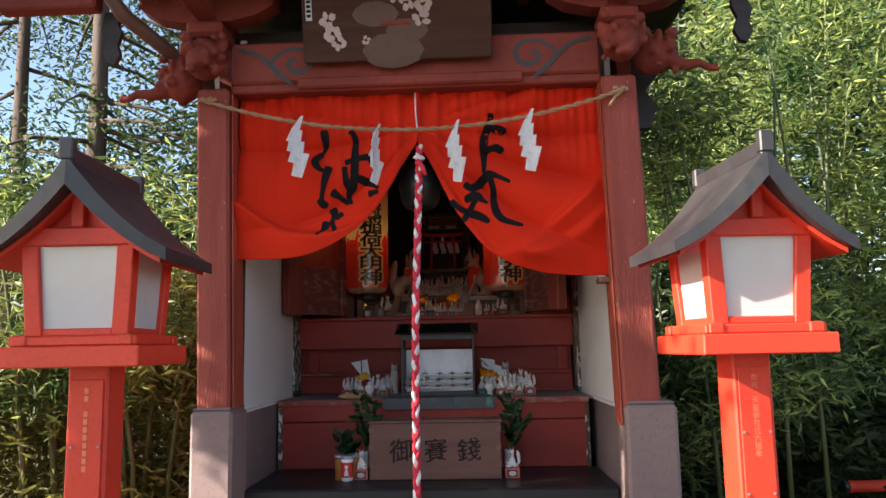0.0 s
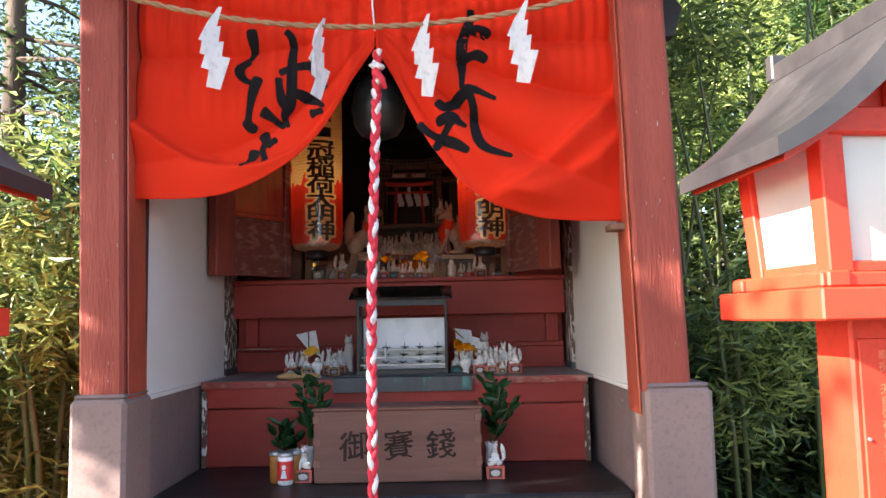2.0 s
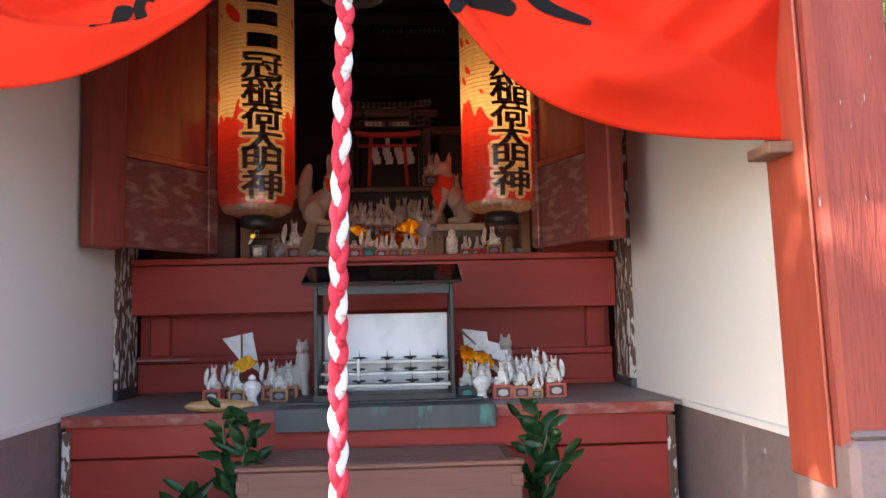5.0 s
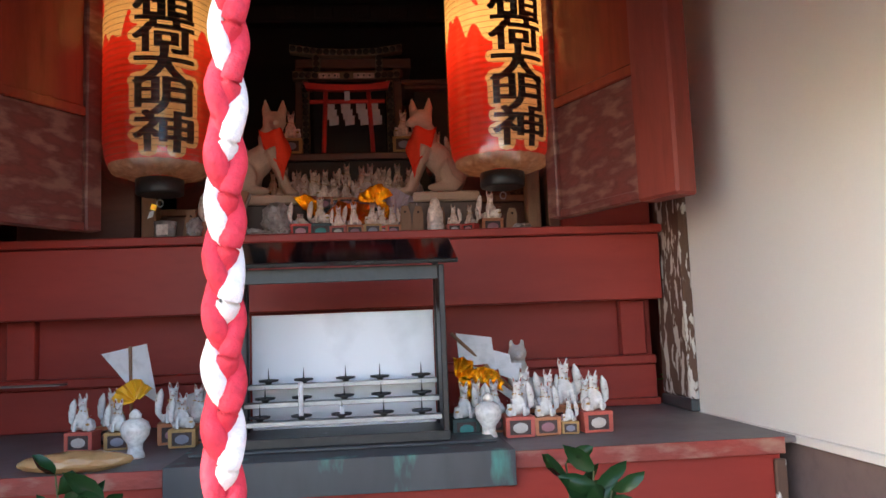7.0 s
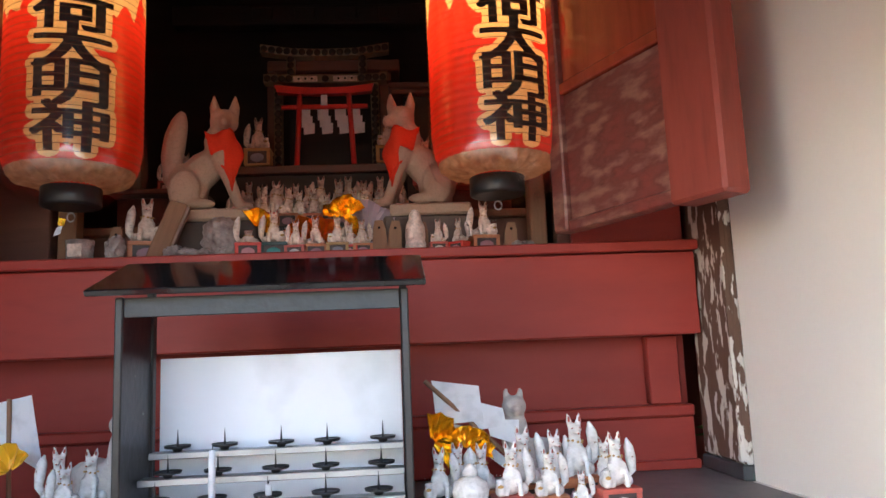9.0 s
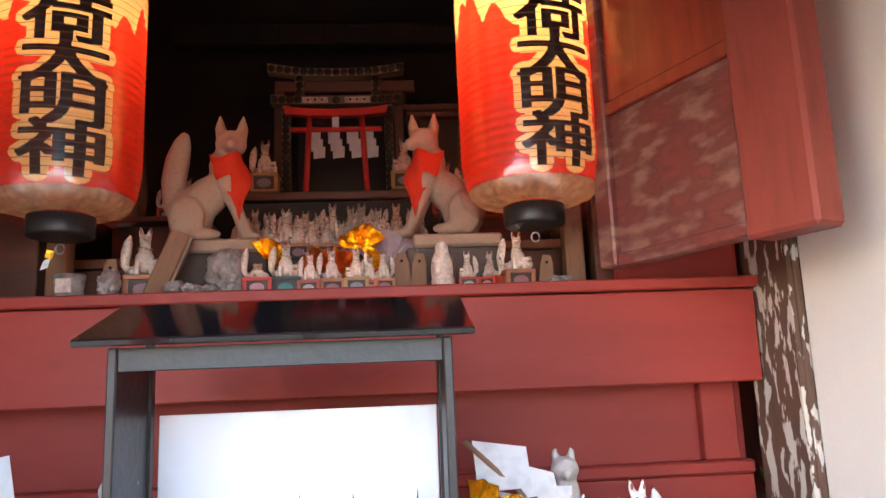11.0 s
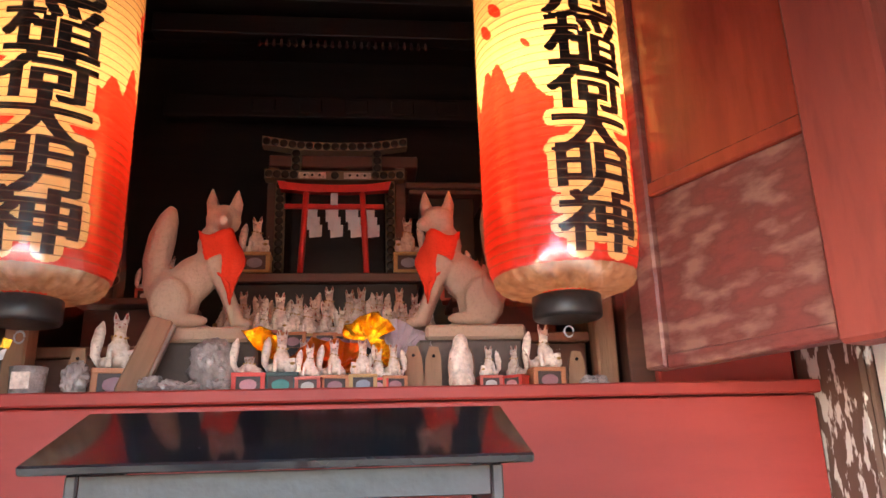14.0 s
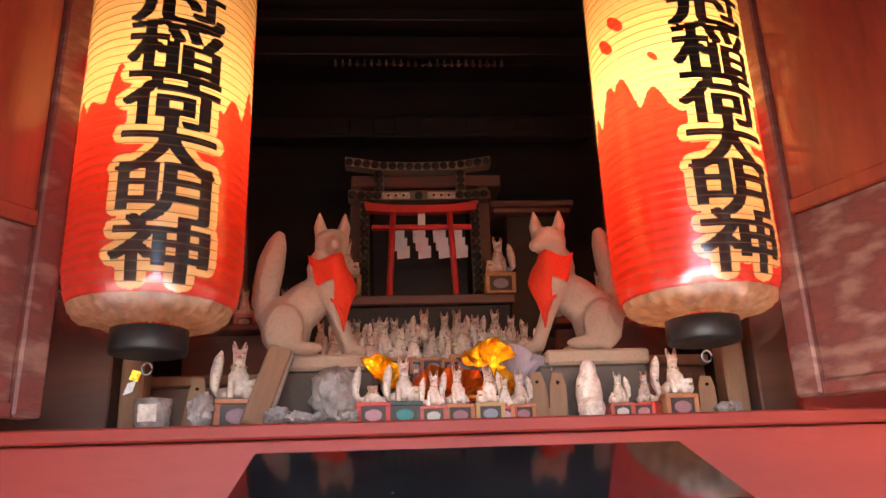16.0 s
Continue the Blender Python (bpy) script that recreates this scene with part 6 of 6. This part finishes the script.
for z0, w0, lift, gaps in ((2.30, 0.205, 0.004, True), (2.392, 0.215, 0.018, False)):
    poly = [(-w0, z0 + lift), (-w0 * 0.5, z0 + lift * 0.15), (0, z0), (w0 * 0.5, z0 + lift * 0.15), (w0, z0 + lift), (w0, z0 + lift + 0.029), (w0 * 0.5, z0 + lift * 0.15 + 0.027), (0, z0 + 0.027), (-w0 * 0.5, z0 + lift * 0.15 + 0.027), (-w0, z0 + lift + 0.029)]
    rb = part("roof_beam", prism(poly, 0.04, pose(0.0, CY - 0.02, 0)), GILT, cab, "dull gilt beam with dark discs")
    for k in range(17):
        x = -w0 + 0.013 + k * (2 * w0 - 0.026) / 16
        if gaps and 0.022 < abs(x) < 0.11:
            continue
        part("stud", DISC, None, rb).matrix_basis = pose(x, CY - 0.021, z0 + 0.0135 + lift * abs(x / w0) ** 2, 90, 0, 0)
    if gaps:
        for x in (-0.088, -0.066, -0.044, 0.044, 0.066, 0.088):
            part("dot", DISC, None, rb).matrix_basis = pose(x, CY - 0.0225, z0 + 0.0135, 90, 0, 0) @ Matrix.Scale(0.33, 4)
for x in (-0.115, 0.125):
    part("strut", block(x - 0.014, x + 0.014, CY - 0.015, CY + 0.015, 2.325, 2.392, 0.002), GILT, cab)
    for z in (2.341, 2.364, 2.385):
        part("stud", DISC, None, cab).matrix_basis = pose(x, CY - 0.0155, z, 90, 0, 0)
for x in (-0.066, 0.066):
    part("pale_fitting", block(x - 0.040, x + 0.040, CY - 0.0215, CY - 0.02, 2.303, 2.323, 0.0005), DUSTY, cab, "pale pierced fitting")
part("body", block(-0.14, 0.15, CY + 0.12, CY + 0.30, 1.981, 2.36, 0.004), DARK_WOOD, cab)
part("rear_roof", block(-0.20, 0.25, CY + 0.03, CY + 0.34, 2.361, 2.40, 0.004), BROWN_WOOD, cab)
part("rear_rail", block(-0.17, 0.22, CY + 0.04, CY + 0.07, 2.325, 2.355, 0.003), BROWN_WOOD, cab)
for x in (-0.185, 0.195):
    part("side_pillar", block(x - 0.016, x + 0.016, CY + 0.03, CY + 0.06, 1.981, 2.36, 0.003), BROWN_WOOD, cab)
hut = thing("side_cabinet", "small brown wooden cabinet with a flat roof", "cabinet")
part("roof", block(0.21, 0.46, 5.80, 6.05, 2.285, 2.305, 0.004), BROWN_WOOD, hut)
part("roof_edge", block(0.22, 0.45, 5.81, 6.04, 2.268, 2.284, 0.003), BROWN_WOOD, hut)
part("body", block(0.26, 0.42, 5.84, 6.0, SHELF_Z + 0.001, 2.267, 0.003), DARK_WOOD, hut)
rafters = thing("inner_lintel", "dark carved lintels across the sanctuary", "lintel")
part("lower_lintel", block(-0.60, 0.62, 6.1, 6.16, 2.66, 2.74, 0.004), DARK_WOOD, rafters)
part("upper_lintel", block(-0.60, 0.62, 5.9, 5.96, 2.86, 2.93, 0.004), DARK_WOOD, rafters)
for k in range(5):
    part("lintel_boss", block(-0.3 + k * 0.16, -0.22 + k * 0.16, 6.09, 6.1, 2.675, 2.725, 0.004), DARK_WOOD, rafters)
for k in range(24):
    part("tassel", lathe([(0.004, -0.028), (0.006, -0.02), (0.003, 0)], 6), BROWN_WOOD, rafters).matrix_basis = pose(-0.26 + k * 0.024, 5.93, 2.858)

# ---- figures and papers on the step ----
for x, y, h, tail, base, cub in ((-0.538, 4.655, 0.122, -1, 0, True), (-0.464, 4.655, 0.108, -1, 3, True), (-0.326, 4.64, 0.115, -1, 3, True), (0.268, 4.57, 0.118, 1, 2, True), (0.378, 4.545, 0.125, 1, 0, True), (0.437, 4.55, 0.112, 1, 1, True), (0.487, 4.55, 0.075, 1, 3, True), (0.545, 4.56, 0.13, 1, 0, True)):
    fox(x, y, STEP_Z + 0.001, h, tail, base, cub, "white", 6 * math.sin(x * 50), group="step foxes")
for x, y, h, tail in ((-0.497, 4.715, 0.128, -1), (-0.362, 4.70, 0.135, -1), (-0.305, 4.69, 0.13, 1), (0.302, 4.63, 0.118, 1), (0.342, 4.63, 0.115, -1), (0.41, 4.625, 0.14, 1), (0.462, 4.625, 0.132, 1), (0.50, 4.635, 0.155, 1), (0.548, 4.635, 0.115, -1)):
    fox(x, y, STEP_Z + 0.001, h, tail, 1, False, "white", 12 * math.sin(x * 31), group="step foxes")
GREY_FOX = material("grey_stone_fox", (0.50, 0.45, 0.42), (0.38, 0.34, 0.31), rough=0.8, grain=150, bump=0.3)
for x, sx in ((-0.262, 1), (0.412, -1)):
    bm = bmesh.new()
    q = lambda a, b, c: (sx * a, b, c)
    ball(bm, q(-0.06, 0, 0.07), (0.075, 0.035, 0.06), (0, -sx * 25, 0))
    ball(bm, q(0.0, 0, 0.13), (0.03, 0.03, 0.07))
    ball(bm, q(0.0, -0.005, 0.195), (0.027, 0.027, 0.024))
    ball(bm, q(0.0, -0.03, 0.188), (0.011, 0.02, 0.011))
    for b in (-0.015, 0.015):
        ball(bm, q(b, 0, 0.218), (0.008, 0.006, 0.017))
        tube([q(0.005, b, 0.1), q(0.012, b, 0.0)], [0.017, 0.014], 8, bm)
    thing("grey_fox_statue", "plain grey seated fox behind the white ones", "statue", "grey foxes", bm=organic("grey_fox_statue", bm, [GREY_FOX], 0.004, 3), at=pose(x, 4.71, STEP_Z + 0.001) @ Matrix.Scale(0.84, 4))
for x in (-0.388, 0.312):
    v = thing("flask", "white porcelain offering flask with a round belly", "flask", "offering flasks", at=pose(x, 4.52, STEP_Z + 0.001) @ Matrix.Diagonal((0.86, 0.86, 0.86, 1)))
    part("body", lathe([(0.020, 0), (0.022, 0.004), (0.016, 0.02), (0.017, 0.032), (0.030, 0.05), (0.033, 0.066), (0.028, 0.08), (0.012, 0.09)], 24), PORCELAIN, v)
    part("lid", lathe([(0.0135, 0.09), (0.014, 0.098), (0.008, 0.106), (0.003, 0.11)], 16), PORCELAIN, v)
bread = bmesh.new()
ball(bread, (0, 0, 0.018), (0.10, 0.035, 0.019), n=3)
for v in bread.verts:
    v.co += 0.003 * noise.noise_vector(v.co * 60)
thing("wrapped_roll", "tan bread roll in a clear crinkled wrapper", "packet", bm=bread, mat=material("glossy_tan_wrapper", (0.5, 0.3, 0.14), (0.36, 0.2, 0.08), rough=0.2, grain=50, bump=0.4), at=pose(-0.455, 4.40, STEP_Z, 0, 0, 4))


def sheet_on_stick(name, label, pts, y, stick):
    t = thing(name, label, "paper offering", "paper offerings")
    for k, poly in enumerate(pts):
        part("paper_sheet", prism(poly, 0.001, pose(0, y + 0.008 * k, 0)), PAPER, t)
    part("stick", tube(stick, 0.004, 6), OLD_WOOD, t)


sheet_on_stick("paper_wand", "white paper wand leaning behind the foxes", [[(-0.535, 1.315), (-0.435, 1.335), (-0.410, 1.20), (-0.478, 1.245)]], 4.75, [(-0.470, 4.76, STEP_Z + 0.001), (-0.470, 4.745, 1.33)])
sheet_on_stick("paper_wand", "folded white paper wand leaning across the foxes", [[(0.266, 1.332), (0.346, 1.320), (0.352, 1.262), (0.272, 1.257)], [(0.329, 1.297), (0.387, 1.280), (0.392, 1.251), (0.335, 1.245)], [(0.358, 1.262), (0.415, 1.259), (0.412, 1.217), (0.364, 1.234)], [(0.277, 1.262), (0.323, 1.251), (0.427, 1.165), (0.398, 1.170)]], 4.66,
               [(0.254, 4.65, 1.332), (0.42, 4.69, STEP_Z + 0.06), (0.44, 4.70, STEP_Z + 0.001)])
foil(-0.440, 4.70, STEP_Z + 0.095, 0.048, 8, material("yellow_folded_paper", (0.8, 0.45, 0.03), (0.7, 0.36, 0.02), rough=0.4, bump=0.2), "yellow folded paper behind the foxes", tilt=-25)
foil(0.262, 4.66, STEP_Z + 0.115, 0.05, 9, GOLD, "shiny gold folded paper behind the foxes", tilt=70)
foil(0.322, 4.65, STEP_Z + 0.10, 0.042, 10, GOLD, "shiny gold folded paper behind the foxes", tilt=30)
for x in (-0.36, 0.405):
    fox(x - 0.005 if x < 0 else x + 0.005, 4.06, FLOOR_Z, 0.15, -1 if x < 0 else 1, 0, True, "white", 0, "white fox figurine on a red plinth beside the offering box")


# ---- planting and distance ----
def in_clump(p):
    """Leaves gather in sprays, with gaps between them."""
    x, y, z = p[:, 0], p[:, 1], p[:, 2]
    return np.sin(2.3 * x + 1.6 * np.sin(1.9 * z + y)) + np.sin(3.1 * z + 1.4 * np.sin(1.7 * x) + 0.8 * y) + 0.6 * np.sin(6.1 * x - 4.7 * z) > -0.55


def bamboo_grove(name, x0, x1, y0, y1, culms, top, seed, mat, leaf_count, label, low=0.2, size=1.0):
    """Culms as one thing each, and the mass of leaves on them as one."""
    r = random.Random(seed)
    centres = []
    bm = bmesh.new()
    for k in range(culms):
        x, y, h = r.uniform(x0, x1), r.uniform(y0, y1), top * r.uniform(0.7, 1.1)
        lx, ly = r.uniform(-0.5, 0.5), r.uniform(-0.5, 0.3)
        pts = [(x + lx * s * s, y + ly * s * s, h * s) for s in (0, 0.25, 0.5, 0.75, 1)]
        tube(pts, [0.022 * size, 0.02 * size, 0.017 * size, 0.012 * size, 0.004], 6, bm)
        for j in range(int(h * 9)):
            s = r.uniform(low / top, 1)
            a, reach = r.uniform(0, 6.28), r.uniform(0.1, 0.7)
            centres.append((x + lx * s * s + reach * math.cos(a), y + ly * s * s + reach * math.sin(a), h * s + r.uniform(-0.1, 0.15)))
    tagged(new(name + "_culms", as_mesh(name, bm, CULM)), "thin green bamboo culms behind the shrine", "bamboo", kind="stuff")
    tagged(new(name + "_leaves", leaves(name, centres, (0.15, 0.15, 0.10), leaf_count, 0.14 * size, 0.0125 * size, mat, seed, keep=in_clump)), label, "bamboo", kind="stuff")


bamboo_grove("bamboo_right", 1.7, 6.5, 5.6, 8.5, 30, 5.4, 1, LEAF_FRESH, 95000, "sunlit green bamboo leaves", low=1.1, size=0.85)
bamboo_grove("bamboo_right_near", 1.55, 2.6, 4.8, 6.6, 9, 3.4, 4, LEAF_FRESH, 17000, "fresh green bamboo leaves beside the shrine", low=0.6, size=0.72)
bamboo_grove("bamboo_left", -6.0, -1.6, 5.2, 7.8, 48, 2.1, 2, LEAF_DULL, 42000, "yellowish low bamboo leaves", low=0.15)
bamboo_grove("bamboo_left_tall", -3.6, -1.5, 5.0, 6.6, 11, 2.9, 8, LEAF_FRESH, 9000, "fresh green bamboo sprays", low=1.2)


def far_trees(x0, x1, y, z0, z1, n, seed, count):
    r = random.Random(seed)
    return [(r.uniform(x0, x1), y + r.uniform(-1.5, 1.5), r.uniform(z0, z1)) for k in range(n)]


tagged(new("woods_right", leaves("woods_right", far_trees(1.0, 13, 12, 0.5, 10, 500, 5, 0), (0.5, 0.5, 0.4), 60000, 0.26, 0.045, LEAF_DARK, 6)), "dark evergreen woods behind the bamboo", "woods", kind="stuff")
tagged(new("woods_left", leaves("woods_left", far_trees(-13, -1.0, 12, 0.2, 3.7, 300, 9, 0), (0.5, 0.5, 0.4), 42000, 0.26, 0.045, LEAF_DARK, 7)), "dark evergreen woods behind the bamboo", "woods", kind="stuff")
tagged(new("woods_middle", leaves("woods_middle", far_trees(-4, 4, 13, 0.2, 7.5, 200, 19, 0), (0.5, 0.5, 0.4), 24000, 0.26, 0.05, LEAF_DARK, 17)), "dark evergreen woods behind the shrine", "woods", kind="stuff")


def cedar(x, y, h, rad, seed, label):
    """A tall trunk with drooping limbs and clumps of small leaves."""
    r = random.Random(seed)
    t = thing("cedar_tree", label, "tree", "cedars")
    part("trunk", tube([(x, y, -0.05), (x + 0.03, y, h * 0.4), (x, y, h)], [rad, rad * 0.8, rad * 0.25], 14), BARK, t)
    cs, bm = [], bmesh.new()
    for k in range(34):
        z, a, ln = r.uniform(0.28, 1) * h, r.uniform(0, 6.28), r.uniform(0.8, 1.9)
        e = [(x + ln * s * math.cos(a), y + ln * s * math.sin(a), z - 0.35 * ln * s * s) for s in (0, 0.5, 1)]
        tube(e, [0.035, 0.02, 0.006], 5, bm)
        cs += [tuple(Vector(e[0]).lerp(Vector(e[2]), s)) for s in (0.4, 0.6, 0.75, 0.9, 1.0)]
    part("limb_work", bm, BARK, t)
    part("crown", leaves("crown", cs, (0.2, 0.2, 0.16), 9000, 0.10, 0.016, LEAF_DARK, seed), LEAF_DARK, t)


cedar(-4.05, 8.2, 9.5, 0.13, 21, "tall dark cedar with a bare lower trunk")
cedar(-5.6, 9.2, 9.0, 0.12, 22, "tall dark cedar among the bamboo")
cedar(-3.0, 9.8, 8.0, 0.09, 23, "slender cedar with thin foliage")

# the tree at the path's side, whose crown shades the shrine front
shade = thing("path_tree", "broad evergreen beside the path, shading the shrine", "tree")
SX, SY = -3.75, 1.85
part("trunk", tube([(SX, SY, -0.05), (SX - 0.05, SY, 2.0), (SX + 0.05, SY + 0.1, 4.2)], [0.16, 0.12, 0.05], 14), BARK, shade)
rs, cs, bm = random.Random(31), [], bmesh.new()
for k in range(64):
    a, ln, z = rs.uniform(0, 6.28), rs.uniform(0.4, 1.35), rs.uniform(2.7, 5.5)
    e = [(SX, SY, min(z - 0.3, 4.1)), (SX + 0.5 * ln * math.cos(a), SY + 0.5 * ln * math.sin(a), z - 0.1), (SX + ln * math.cos(a), SY + ln * math.sin(a), z)]
    tube(e, [0.02, 0.012, 0.005], 5, bm)
    cs += [tuple(Vector(e[1]).lerp(Vector(e[2]), s)) for s in (0.0, 0.25, 0.5, 0.75, 1)]


def in_gap(c):
    """The open side of the crown, through which the low sun reaches the garden lanterns."""
    y, z = c[1] - 0.415 * (c[0] - SX), c[2] + 0.573 * (c[0] - SX)
    return y < 0.75


def off_gap(p):
    """Leaves outside the gaps that let sun onto the bell rope, the foot of one post and, in bands, the face of the other."""
    y, z = p[:, 1] - 0.415 * (p[:, 0] - SX), p[:, 2] + 0.573 * (p[:, 0] - SX)
    foot = (y > 1.70) & (y < 1.88) & (z > 3.2) & (z < 3.86)
    slit = (abs(y - 2.12) < 0.07) & (z > 2.9) & (z < 3.80)
    bands = (y > 2.40) & (y < 2.72) & (z > 2.5) & (z < 4.1) & (np.sin((z + 0.35 * y) * 30) > -0.1)
    return ~(foot | slit | bands)


for k in range(90):
    cs.append((SX + rs.uniform(-0.3, 0.3), rs.uniform(0.80, 1.5), rs.uniform(3.0, 3.9)))
for k in range(70):
    cs.append((SX + rs.uniform(-0.3, 0.3), rs.uniform(1.9, 2.42), rs.uniform(3.3, 4.9)))
cs = [c for c in cs if not in_gap(c)]
part("limb_work", bm, BARK, shade)
part("crown", leaves("shade_crown", cs, (0.09, 0.09, 0.08), 30000, 0.11, 0.028, LEAF_DARK, 33, keep=off_gap), LEAF_DARK, shade)

rail = thing("pipe_railing", "red painted pipe railing beside the path", "railing")
part("top_rail", tube([(2.56, 5.1, 0.48), (4.6, 5.2, 0.48)], 0.036, 12), VERMILION, rail)
for x in (2.9, 4.2):
    part("post", tube([(x, 5.12, -0.02), (x, 5.12, 0.47)], 0.03, 10), VERMILION, rail)
part("end_cap", lathe([(0.034, 0), (0.034, 0.03)], 12), BRONZE, rail).matrix_basis = pose(2.53, 5.1, 0.48, 0, 90, 3)


# ---- dark leaf fill for the shade low beside the shrine ----
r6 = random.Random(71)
# dark-coloured leaves put the deep shade under the bamboo into the planting
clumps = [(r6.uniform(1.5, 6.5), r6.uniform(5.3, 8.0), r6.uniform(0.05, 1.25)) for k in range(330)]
tagged(new("undergrowth", leaves("undergrowth", clumps, (0.16, 0.16, 0.12), 46000, 0.12, 0.018, LEAF_DARK, 72)), "dark leaf fill standing in for the shade low under the bamboo", "undergrowth", kind="stuff")
